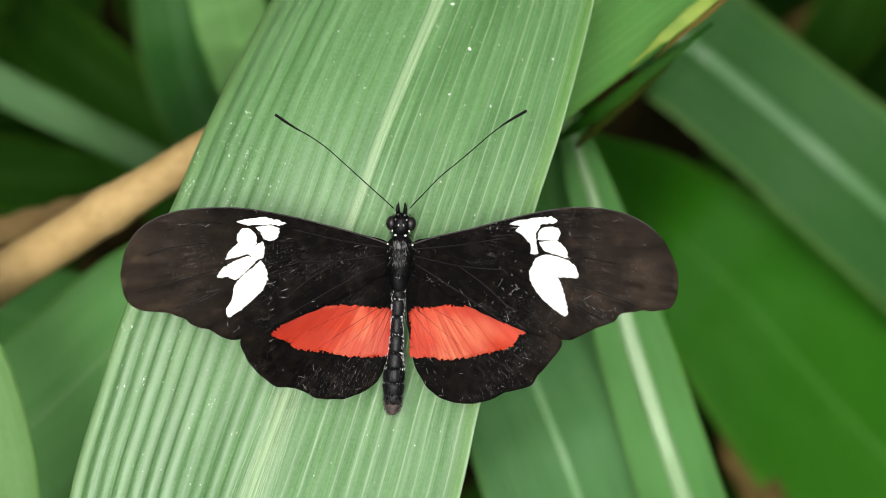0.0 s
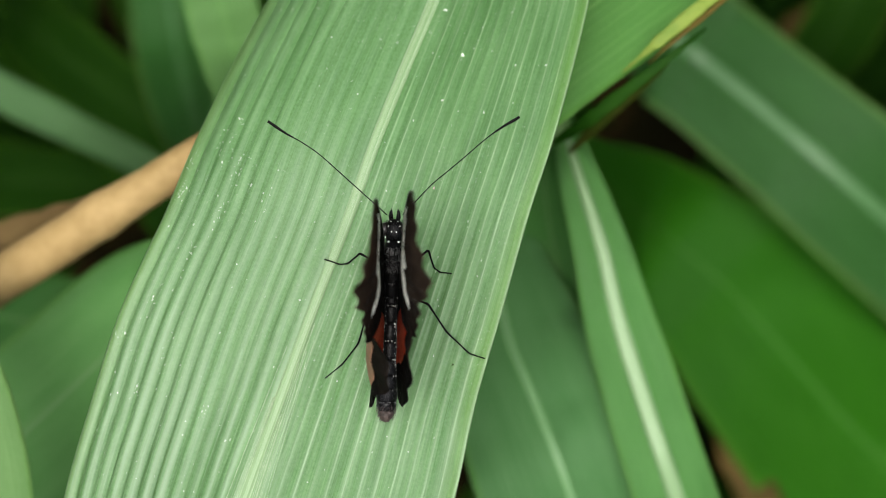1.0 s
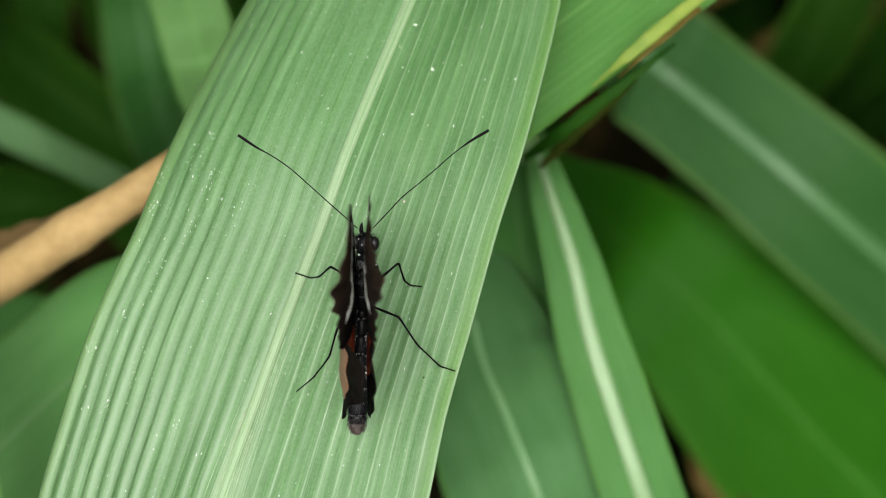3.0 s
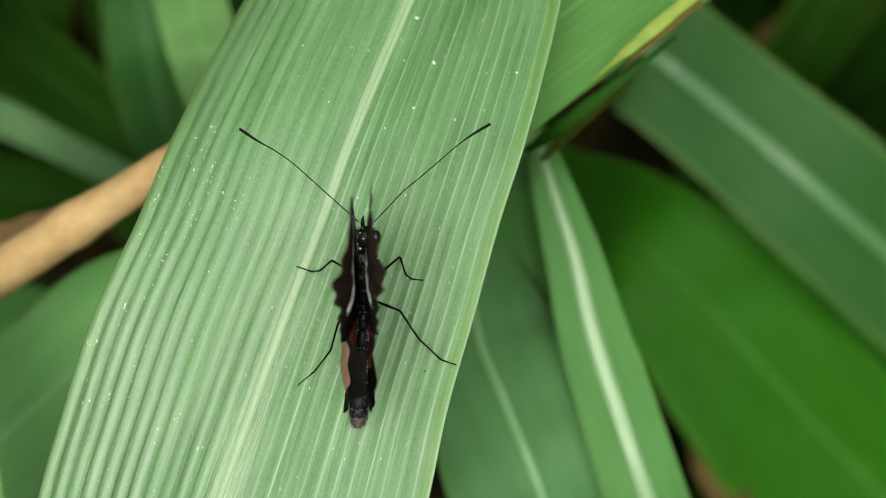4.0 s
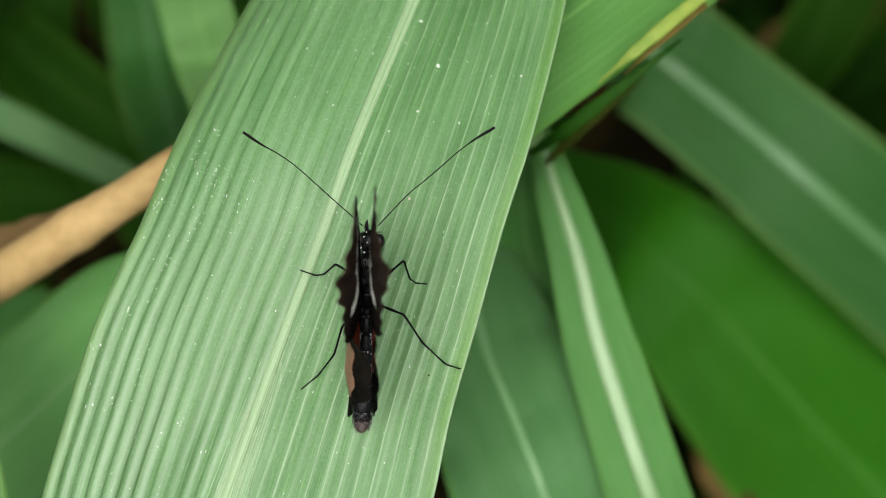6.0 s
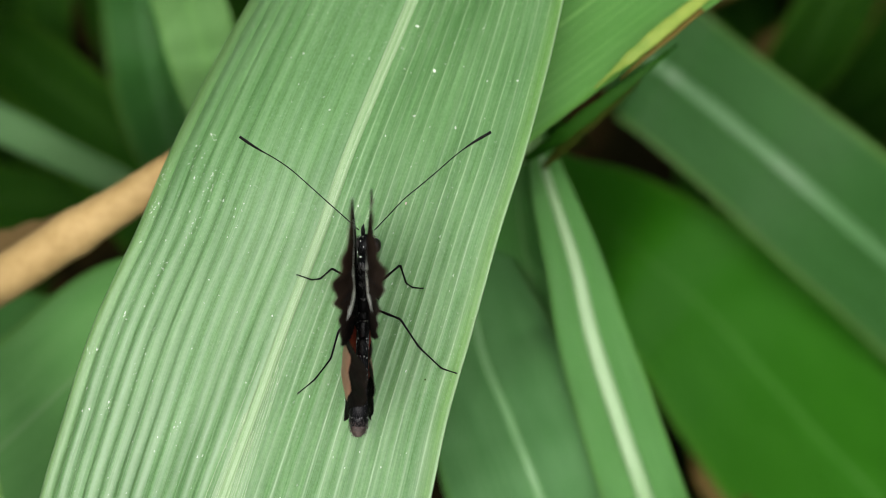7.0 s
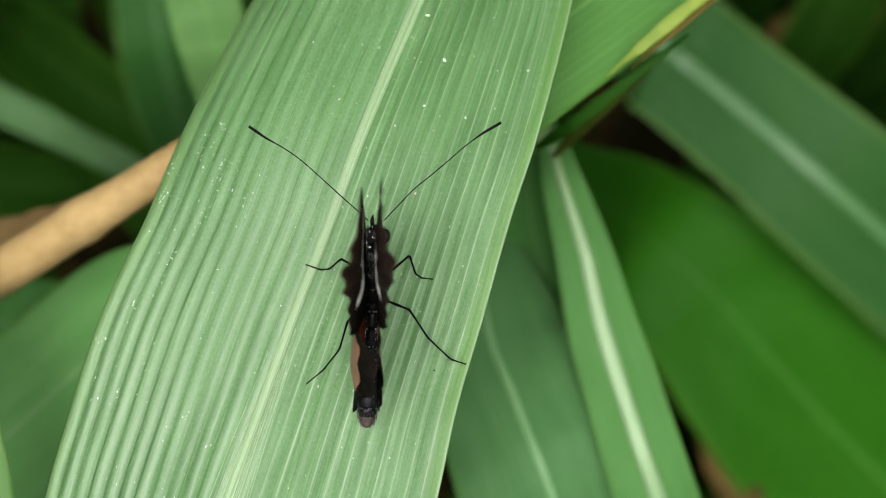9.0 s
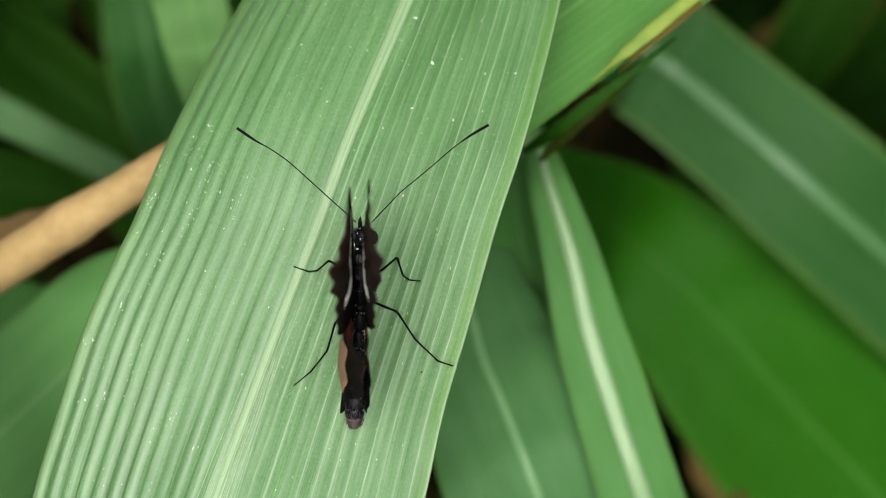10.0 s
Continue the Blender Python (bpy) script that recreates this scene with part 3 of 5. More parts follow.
def make_blade(plant, line, widths, material, rib=None, rib_width=0.0012, fold=0.15, lean=0.0, veins=9, label="", wave=0.0015, seed=0, relief=0.00025):
    """A leaf of the plant along a line, with its half-widths, a folded and gently waved blade, and a raised rib."""
    rows, cols = 70, 33
    mid = spline(line, rows)
    wide = spline([(w,) for w in widths], rows)[:, 0]
    q = np.linspace(-1, 1, cols)
    grid, uv, ribs, rib_uv = np.zeros((rows, cols, 3)), np.zeros((rows, cols, 2)), np.zeros((rows, 7, 3)), np.zeros((rows, 7, 2))
    way = np.gradient(mid, axis=0)
    length = 0.0
    for i in range(rows):
        d = way[i] / np.linalg.norm(way[i])
        side = np.cross(d, (0, 0, 1))
        side /= np.linalg.norm(side) + 1e-9
        up = np.cross(side, d)
        side, up = side * math.cos(lean) + up * math.sin(lean), up * math.cos(lean) - side * math.sin(lean)
        w = max(wide[i], 0.0004)
        bend = fold * np.abs(q) * w + relief * np.abs(np.sin(np.pi * q * veins)) * min(1, w / 0.006)
        bend += wave * np.sin(i * 0.21 + seed + q * 1.3) * q * q
        grid[i] = mid[i] + np.outer(q * w, side) + np.outer(bend, up)
        if i:
            length += np.linalg.norm(mid[i] - mid[i - 1])
        uv[i, :, 0], uv[i, :, 1] = q / 2 + 0.5, length * 10 + seed
        k = np.linspace(-1, 1, 7)
        rib_uv[i, :, 0], rib_uv[i, :, 1] = k / 2, length * 10
        ribs[i] = mid[i] + np.outer(k * min(rib_width, w * 0.22), side) + np.outer(0.0003 + 0.0004 * (1 - k * k) + fold * np.abs(k) * rib_width, up)
    verts, faces, uv2 = sheet(grid, 0.0003, uv.reshape(-1, 2))
    leaf = mesh_object("leaf", verts, faces, [material], plant, label, uv=uv2)
    if rib is not None:
        verts, faces, uv2 = sheet(ribs, 0.0003, rib_uv.reshape(-1, 2))
        mesh_object("midrib", verts, faces, [rib], leaf, uv=uv2)
    return leaf


main_plant = thing("broadleaf_plant", pose(0, 0, 0), "tall green broadleaf plant with a wide pleated leaf", "plant", "broadleaf plants")
make_stem(main_plant, (-0.0613, -0.1480, -0.01), (-0.0582, -0.1309, 0.534), 0.007, -0.01)
make_main_leaf(main_plant)

# the plant beside it, whose leaves spread from one stem
side_plant = thing("broadleaf_plant", pose(0, 0, 0), "green broadleaf plant with spreading leaves, one edge withered", "plant", "broadleaf plants")
SIDE_TOP = (0.0192, 0.0216, 0.5300)
make_stem(side_plant, (0.035, 0.05, -0.01), SIDE_TOP, 0.006)
corner_plant = thing("broadleaf_plant", pose(0, 0, 0), "green broadleaf plant with a leaf withered along its edge", "plant", "broadleaf plants")
make_stem(corner_plant, (0.10, 0.10, -0.01), (0.0777, 0.0763, 0.5450), 0.006)
make_blade(corner_plant, [(-0.0200, 0.0019, 0.5500), (-0.0081, 0.0130, 0.5600), (0.0059, 0.0237, 0.5660), (0.0190, 0.0334, 0.5700), (0.0322, 0.0433, 0.5700), (0.0463, 0.0543, 0.5650), (0.0791, 0.0777, 0.5400)], [0.0006, 0.0085, 0.0108, 0.0110, 0.0110, 0.0108, 0.002], LEAF_FRESH, None, fold=0.02, label="broad mid-green leaf", seed=1)
make_blade(side_plant, [(0.0214, 0.0248, 0.5200), (0.0238, 0.0146, 0.5270), (0.0278, 0.0011, 0.5300), (0.0307, -0.0114, 0.5300), (0.0355, -0.0267, 0.5300), (0.0410, -0.0425, 0.5280), (0.0558, -0.0827, 0.5100), (0.0836, -0.1557, 0.4450)], [0.0014, 0.0033, 0.0050, 0.0060, 0.0067, 0.0072, 0.0078, 0.0007], LEAF_NARROW, RIB_SIDE, 0.0014, fold=0.04, label="narrow leaf with a broad pale midrib", seed=2)
make_blade(side_plant, [(0.0189, 0.0215, 0.4950), (0.0106, 0.0043, 0.5050), (0.0122, -0.0130, 0.5140), (0.0168, -0.0255, 0.5220), (0.0230, -0.0417, 0.5250), (0.0360, -0.0789, 0.5050), (0.0552, -0.1434, 0.4450)], [0.0020, 0.0088, 0.0137, 0.0146, 0.0158, 0.0175, 0.0007], LEAF_OPEN, RIB_SOFT, 0.0009, fold=0.03, veins=8, label="dull green leaf with a thin midrib", seed=3, relief=0.0006)
make_blade(side_plant, [(0.0228, 0.0239, 0.5000), (0.0351, 0.0185, 0.4350), (0.0587, 0.0088, 0.3400), (0.0821, -0.0100, 0.3300), (0.1009, -0.0301, 0.3250), (0.1246, -0.0550, 0.3150), (0.1686, -0.0993, 0.2950), (0.2427, -0.1786, 0.2350)], [0.0011, 0.0070, 0.0185, 0.0255, 0.0305, 0.0345, 0.0380, 0.0011], LEAF_BRIGHT, None, fold=0.1, label="large bright green leaf", seed=4)
make_blade(side_plant, [(0.0217, 0.0307, 0.5000), (0.0399, 0.0601, 0.4250), (0.0594, 0.0587, 0.3650), (0.0722, 0.0505, 0.3600), (0.0948, 0.0328, 0.3550), (0.1215, 0.0106, 0.3500), (0.1825, -0.0352, 0.3200), (0.2780, -0.0948, 0.2600)], [0.0015, 0.0098, 0.0180, 0.0184, 0.0194, 0.0206, 0.0200, 0.0011], LEAF_BLUE, RIB_DULL, 0.0019, fold=0.12, label="dark green leaf with a lighter midrib", seed=5)
make_blade(side_plant, [(0.0208, 0.0233, 0.5150), (0.0196, 0.0120, 0.5080), (0.0228, -0.0043, 0.5030), (0.0283, -0.0231, 0.5100), (0.0360, -0.0455, 0.5120), (0.0485, -0.0800, 0.5000)], [0.0008, 0.0070, 0.0085, 0.0085, 0.0080, 0.0007], LEAF_MID, None, fold=0.08, label="dark green leaf in shade", seed=12)


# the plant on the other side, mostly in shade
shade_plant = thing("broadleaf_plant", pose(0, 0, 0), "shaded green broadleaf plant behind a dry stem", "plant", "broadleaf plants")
make_stem(shade_plant, (-0.03, 0.02, -0.01), (-0.0318, 0.0038, 0.5400), 0.006)
make_blade(shade_plant, [(-0.0329, 0.0039, 0.5300), (-0.0480, -0.0090, 0.5250), (-0.0655, -0.0255, 0.5250), (-0.0855, -0.0444, 0.5200), (-0.1289, -0.0859, 0.4900), (-0.1958, -0.1397, 0.4200)], [0.0019, 0.0120, 0.0135, 0.0135, 0.0115, 0.0008], LEAF_SIDE, None, fold=0.05, label="dull green leaf", seed=6)
make_blade(shade_plant, [(-0.0350, 0.0031, 0.5200), (-0.0551, -0.0135, 0.4750), (-0.0770, -0.0172, 0.4400), (-0.0996, -0.0136, 0.4350), (-0.1282, -0.0077, 0.4250), (-0.1821, 0.0001, 0.3900)], [0.0010, 0.0051, 0.0110, 0.0117, 0.0117, 0.0009], LEAF_MID, None, fold=0.1, label="green leaf in shade", seed=7)
make_blade(shade_plant, [(-0.0360, 0.0060, 0.5200), (-0.0647, 0.0186, 0.4150), (-0.0952, 0.0323, 0.3650), (-0.1190, 0.0440, 0.3600), (-0.1448, 0.0569, 0.3500), (-0.1992, 0.0826, 0.3100)], [0.0010, 0.0033, 0.0044, 0.0050, 0.0051, 0.0010], LEAF_GREY, None, fold=0.1, label="narrow grey-green leaf", seed=8)
make_blade(shade_plant, [(-0.0320, 0.0058, 0.5300), (-0.0347, 0.0233, 0.5000), (-0.0414, 0.0405, 0.4700), (-0.0449, 0.0532, 0.4700), (-0.0554, 0.0807, 0.4500), (-0.0754, 0.1304, 0.4000)], [0.0010, 0.0051, 0.0069, 0.0074, 0.0068, 0.0008], LEAF_LIME, None, fold=0.12, label="light green leaf", seed=9)
make_blade(shade_plant, [(-0.0397, 0.0068, 0.4800), (-0.0657, 0.0343, 0.3500), (-0.0787, 0.0585, 0.3000), (-0.0846, 0.0858, 0.2900), (-0.0949, 0.1276, 0.2600), (-0.1214, 0.1956, 0.1900)], [0.0009, 0.0102, 0.0124, 0.0122, 0.0103, 0.0012], LEAF_BLUE, None, fold=0.12, label="dark green leaf deep in shade", seed=10)

# a further plant, of which a leaf reaches in
near_plant = thing("broadleaf_plant", pose(0, 0, 0), "pale green broadleaf plant leaf reaching into view", "plant", "broadleaf plants")
make_stem(near_plant, (-0.16, -0.10, -0.01), (-0.1286, -0.0248, 0.5300), 0.006)
make_blade(near_plant, [(-0.1308, -0.0252, 0.5250), (-0.1033, -0.0033, 0.5600), (-0.0853, -0.0024, 0.5700), (-0.0737, -0.0131, 0.5700), (-0.0684, -0.0263, 0.5700), (-0.0668, -0.0428, 0.5650), (-0.0706, -0.0747, 0.5400), (-0.0821, -0.1207, 0.4900)], [0.002, 0.005, 0.0065, 0.0072, 0.0078, 0.0078, 0.006, 0.0005], LEAF_PALE, None, fold=0.1, label="light green curving leaf", seed=11)


# the withered strip along a leaf's edge, and a brown leaf edge below it
def make_strip(parent, name, line, widths, material, label, fold=0.3):
    rows = 50
    mid = spline(line, rows)
    wide = spline([(w,) for w in widths], rows)[:, 0]
    grid = np.zeros((rows, 9, 3))
    way = np.gradient(mid, axis=0)
    q = np.linspace(-1, 1, 9)
    for i in range(rows):
        d = way[i] / np.linalg.norm(way[i])
        side = np.cross(d, (0, 0, 1))
        side /= np.linalg.norm(side)
        w = wide[i] * (1 + 0.18 * noise.noise((i * 0.4, 2.0, 0.5)))
        grid[i] = mid[i] + np.outer(q * w, side) + np.outer(fold * w * (1 - q * q), (0, 0, 1))
    v, f, _ = sheet(grid, 0.0004)
    return mesh_object(name, v, f, [material], parent, label)


# first strip builds the shadow band under the leaf's edge in dark green
make_strip(corner_plant, "edge_strip", [(0.0180, 0.0172, 0.5540), (0.0225, 0.0200, 0.5610), (0.0270, 0.0234, 0.5640), (0.0315, 0.0268, 0.5660), (0.0360, 0.0303, 0.5670), (0.0400, 0.0335, 0.5660)], [0.0005, 0.0010, 0.0010, 0.0008, 0.0005, 0.0002], EDGE_GREEN, "dark green strip for the shadow band under the leaf edge", 0.1)
make_strip(corner_plant, "edge_strip", [(0.0215, 0.0165, 0.5420), (0.0240, 0.0190, 0.5480), (0.0275, 0.0222, 0.5520), (0.0315, 0.0258, 0.5560), (0.0350, 0.0290, 0.5600)], [0.0004, 0.0008, 0.0008, 0.0008, 0.0004], OLIVE, "olive brown dried leaf edge", 0.2)
make_strip(side_plant, "dead_leaf", [(0.0260, 0.0340, 0.3400), (0.0600, 0.0000, 0.3150), (0.0860, -0.0338, 0.3120), (0.0850, -0.0540, 0.3200), (0.0920, -0.0694, 0.3220), (0.1045, -0.0920, 0.3150), (0.1180, -0.1180, 0.2900)], [0.0010, 0.0012, 0.0016, 0.0045, 0.0060, 0.0060, 0.0006], DEAD, "brown dead leaf hanging among the green ones", 0.2)
make_strip(corner_plant, "withered_edge", [(0.0270, 0.0264, 0.5710), (0.0300, 0.0290, 0.5730), (0.0322, 0.0308, 0.5740), (0.0364, 0.0343, 0.5740), (0.0406, 0.0377, 0.5730), (0.0502, 0.0450, 0.5700)], [0.0001, 0.0004, 0.0008, 0.0010, 0.0009, 0.0005], WITHER, "yellowed withered leaf edge", 0.12)
make_strip(corner_plant, "dead_leaf", [(0.0960, 0.0960, 0.1500), (0.1400, 0.1130, 0.1850), (0.1713, 0.0998, 0.1850), (0.1480, 0.0883, 0.1800), (0.1333, 0.0809, 0.1780), (0.1196, 0.0698, 0.1650)], [0.0010, 0.0050, 0.0080, 0.0085, 0.0070, 0.0008], DEAD, "olive brown dead leaf drooping low", 0.2)
make_strip(corner_plant, "withered_edge", [(0.0313, 0.0281, 0.5670), (0.0330, 0.0297, 0.5700), (0.0350, 0.0314, 0.5710), (0.0388, 0.0345, 0.5710), (0.0430, 0.0380, 0.5700), (0.0530, 0.0457, 0.5650)], [0.0001, 0.0002, 0.0003, 0.0004, 0.0004, 0.0002], BROWN, "brown dried leaf edge")


# ---------------------------------------------------------------- dry stem
def make_dry_stem():
    ob = thing("dry_stem", pose(0, 0, 0), "straw-coloured dry plant stem leaning behind the leaf", "stem")
    line = [(-0.5295, -0.1618, -0.0100), (-0.2857, -0.0839, 0.2800), (-0.1494, -0.0386, 0.4500), (-0.0895, -0.0130, 0.5200), (-0.0706, -0.0036, 0.5400), (-0.0611, 0.0015, 0.5450), (-0.0528, 0.0064, 0.5480), (-0.0458, 0.0104, 0.5500), (-0.0384, 0.0148, 0.5520), (-0.0265, 0.0217, 0.5560), (-0.0140, 0.0289, 0.5620)]
    p = spline(line, 110)
    w = spline([(0.0050,), (0.0048,), (0.0042,), (0.0042,), (0.0039,), (0.0037,), (0.0035,), (0.0032,), (0.0030,), (0.0026,), (0.0012,)], 110)[:, 0]
    w = [r * (1 + 0.10 * math.exp(-((i - 65) / 3.0) ** 2) + 0.03 * noise.noise((i * 0.3, 0, 0))) for i, r in enumerate(w)]
    v, f = tube(p, w, 20)
    mesh_object("stalk", v, f, [STRAW], ob)
    make_strip(ob, "sheath", [(-0.0548, 0.0089, 0.5380), (-0.0668, 0.0066, 0.5150), (-0.0785, 0.0043, 0.5000), (-0.0919, 0.0017, 0.4900), (-0.1194, -0.0033, 0.4700), (-0.1635, -0.0149, 0.4400)], [0.0012, 0.0024, 0.0026, 0.0028, 0.002, 0.0004], STRAW_DARK, "dry papery leaf sheath")


make_dry_stem()


# ---------------------------------------------------------------- shaded undergrowth and litter
def make_undergrowth():
    rng = np.random.default_rng(5)
    verts, faces, uvs = [], [], []
    for k in range(150):
        x, y = rng.uniform(-0.34, 0.34), rng.uniform(-0.26, 0.26)
        z = rng.uniform(0.03, 0.26)
        a, ln, w = rng.uniform(0, 2 * math.pi), rng.uniform(0.09, 0.2), rng.uniform(0.008, 0.02)
        d = np.array((math.cos(a), math.sin(a), 0))
        line = [np.array((x, y, max(0.0, z - 0.12))), np.array((x, y, z)) + d * ln * 0.3, np.array((x, y, z + 0.015)) + d * ln * 0.65, np.array((x, y, z - 0.03)) + d * ln]
        mid = spline(line, 12)
        wide = spline([(w * 0.1,), (w,), (w * 0.8,), (w * 0.03,)], 12)[:, 0]
        side = np.array((-d[1], d[0], 0.25 * rng.uniform(-1, 1)))
        q = np.linspace(-1, 1, 5)
        g = np.array([mid[i] + np.outer(q * wide[i], side) + np.outer(0.2 * np.abs(q) * wide[i], (0, 0, 1)) for i in range(12)])
        uv = np.array([[(c / 2 + 0.5, i * 0.1 + k) for c in q] for i in range(12)])
        v, f, u = sheet(g, 0.0004, uv.reshape(-1, 2))
        o = len(verts)
        verts += list(v)
        uvs += list(u)
        faces += [tuple(i + o for i in c) for c in f]
    tagged(mesh_object("undergrowth", verts, faces, [LEAF_DEEP], uv=uvs), "low leaves with deep shade put into their dark green", "undergrowth", kind="stuff")


def make_litter():
    rng = np.random.default_rng(8)
    verts, faces = [], []
    for k in range(420):
        x, y = rng.uniform(-0.4, 0.4), rng.uniform(-0.3, 0.3)
        a, s = rng.uniform(0, 2 * math.pi), rng.uniform(0.012, 0.035)
        c, n = math.cos(a), math.sin(a)
        o = len(verts)
        ring = [(1, 0), (0.5, 0.42), (-0.4, 0.4), (-1, 0), (-0.4, -0.38), (0.5, -0.44)]
        base = 0.008 + rng.uniform(0, 0.012)
        for h in (0.0008, 0.0):
            for u, v in ring:
                verts.append((x + s * (u * c - v * n), y + s * (u * n + v * c), base + h + s * 0.25 * (u * u) * rng.uniform(0, 1)))
        faces += [tuple(range(o, o + 6)), tuple(range(o + 11, o + 5, -1))]
        faces += [(o + i, o + 6 + i, o + 6 + (i + 1) % 6, o + (i + 1) % 6) for i in range(6)]
    tagged(mesh_object("leaf_litter", verts, faces, [LITTER], smooth=False), "brown dead leaves scattered on the soil", "leaf litter", kind="stuff")


def make_shade_ring():
    """Unseen foliage added round the plants to keep low sky light off."""
    rng = np.random.default_rng(21)
    verts, faces, uvs = [], [], []
    for k in range(3600):
        a, r = rng.uniform(0, 2 * math.pi), 0.30 + (0.35 * rng.random() if k < 1500 else 1.6 * rng.random() ** 1.2)
        x, y = 1.1 * r * math.cos(a), 0.95 * r * math.sin(a)
        top = rng.uniform(0.3, 0.95) * (1 if r < 0.7 else 0.75)
        b = a + rng.choice((-1, 1)) * rng.uniform(0.6, 2.0)
        d = np.array((math.cos(b), math.sin(b), 0)) * rng.uniform(0.05, 0.16)
        out = np.array((math.cos(a), math.sin(a), 0))
        root = np.array((x, y, max(0.0, top - rng.uniform(0.2, 0.5))))
        w = rng.uniform(0.012, 0.026)
        mid = spline([root, np.array((x, y, top - 0.06)) + d * 0.3, np.array((x, y, top)) + d * 0.7 + out * 0.02, np.array((x, y, top - 0.05)) + d * 1.2 + out * 0.05], 9)
        wide = spline([(w * 0.2,), (w,), (w * 0.8,), (w * 0.03,)], 9)[:, 0]
        side = np.cross(d / np.linalg.norm(d), (0, 0, 1)) * 0.8 + np.array((0, 0, 0.5))
        q = np.linspace(-1, 1, 3)
        g = np.array([mid[i] + np.outer(q * wide[i], side) for i in range(9)])
        uv = np.array([[(c / 2 + 0.5, i * 0.1 + k) for c in q] for i in range(9)])
        v, f, u = sheet(g, 0.0004, uv.reshape(-1, 2))
        o = len(verts)
        verts += list(v)
        uvs += list(u)
        faces += [tuple(i + o for i in c) for c in f]
    tagged(mesh_object("shade_ring", verts, faces, [LEAF_DEEP], uv=uvs), "unseen dark foliage added around the plants to block low light", "foliage", kind="stuff")


make_undergrowth()
make_litter()
make_shade_ring()


# ---------------------------------------------------------------- butterfly
BUTTERFLY = pose(-0.00544, -0.00205, 0.60600, 0, 0, -2.3)
butterfly = thing("butterfly", BUTTERFLY, "black butterfly with white patches and red bands on the leaf", "butterfly")


def mm(p):
    return tuple(c * 1e-3 for c in p)


def fore_camber(x, y, curl, lean, start):
    """Camber of a fore wing in millimetres: it droops to the outer margin and ripples between the veins."""
    s = max(0.0, x / 34.0)
    front = min(1.0, max(0.0, (start - y) / 6.5))
    front = curl + (1 - curl) * front * front * (3 - 2 * front)
    k = min(1.0, max(0.0, (x - 12.0) / 21.0))
    droop = -2.7 * k ** 1.7 * front - lean * (min(x, 17.0) + 0.3 * max(0.0, x - 17.0)) * (1 - front)
    rear = min(1.0, max(0.0, (-y - 5.0) / 6.0))
    droop -= 1.2 * rear * min(1.0, max(0.0, (x - 8.0) / 12.0))
    ripple = 0.38 * max(0.0, (math.hypot(x, y - 1) / 34.0 - 0.56) / 0.44) ** 1.2 * math.sin(math.atan2(y - 2, x + 3) * 84) * front
    return droop + ripple + 0.35 * math.sin(math.pi * min(1, s)) * math.exp(-((y + 1) / 4) ** 2)


def hind_camber(x, y, twist, hollow):
    """Camber of a hind wing: a hollow beside the abdomen, a slight twist and a rippled margin."""
    s = max(0.0, x / 20.0)
    bulge = -hollow * math.sin(math.pi * min(1.0, s * 1.12)) * min(1.0, max(0.0, (-y - 2.5) / 6.5))
    ripple = 0.30 * max(0.0, (math.hypot(x, y + 2) - 10) / 10) * math.sin(math.atan2(y, x + 2) * 26)
    return bulge + ripple + twist * x * min(1.0, max(0.0, (-y - 6.5) / 6.0))


FORE = [(0.20, 0.83), (3.89, 1.88), (9.69, 3.17), (13.98, 3.95), (18.20, 4.45), (21.66, 4.43), (25.74, 3.97), (28.75, 3.02), (31.04, 1.44), (32.43, -0.63), (32.98, -3.34), (32.61, -6.01), (31.47, -7.86), (29.84, -8.42), (27.61, -8.56), (25.21, -9.18), (24.16, -9.96), (21.73, -10.66), (20.19, -11.44), (18.59, -11.61), (15.49, -10.65), (12.04, -8.91), (8.54, -7.36), (5.02, -5.65), (1.83, -3.80), (-0.09, -2.40)]
HIND = [(-0.01, 2.54), (3.27, 1.15), (8.87, -1.97), (14.40, -4.78), (17.82, -6.60), (19.08, -7.87), (18.52, -9.85), (17.06, -11.55), (15.48, -12.76), (14.47, -13.37), (13.00, -13.34), (11.22, -13.73), (9.20, -14.67), (6.91, -14.92), (4.64, -14.54), (2.51, -13.59), (1.13, -12.16), (0.41, -10.03), (-0.12, -7.20), (-0.37, -4.37)]
FORE_SPOTS_L = [
    [(19.24, 2.76), (18.15, 3.15), (16.06, 3.38), (14.37, 3.17), (13.44, 2.87), (14.13, 2.56), (16.03, 2.62), (18.12, 2.46)],
    [(19.18, 1.18), (18.78, 1.75), (18.03, 1.99), (17.24, 1.40), (17.01, 1.00), (18.04, 0.54), (19.14, 0.30)],
    [(16.99, 2.17), (15.32, 2.37), (14.26, 2.14), (14.42, 1.10), (15.25, 0.72), (15.96, 0.90), (16.27, 1.58)],
    [(20.51, -1.81), (20.06, -0.84), (19.06, 0.09), (17.01, 0.86), (17.10, -0.17), (17.91, -0.96), (19.34, -1.49)],
    [(17.76, -1.09), (16.96, -0.17), (16.22, 0.41), (15.98, -0.34), (16.15, -1.38), (16.77, -1.60)],
    [(21.38, -4.03), (21.07, -3.20), (19.66, -2.19), (17.96, -1.44), (16.83, -1.81), (17.90, -2.95), (19.24, -4.16), (20.28, -3.92)],
    [(19.81, -8.83), (20.19, -8.02), (19.55, -6.63), (19.34, -5.05), (18.82, -4.28), (17.54, -3.07), (16.40, -1.94), (15.67, -2.87), (15.48, -4.11), (16.06, -5.29), (17.06, -6.42), (18.40, -7.77)],
]
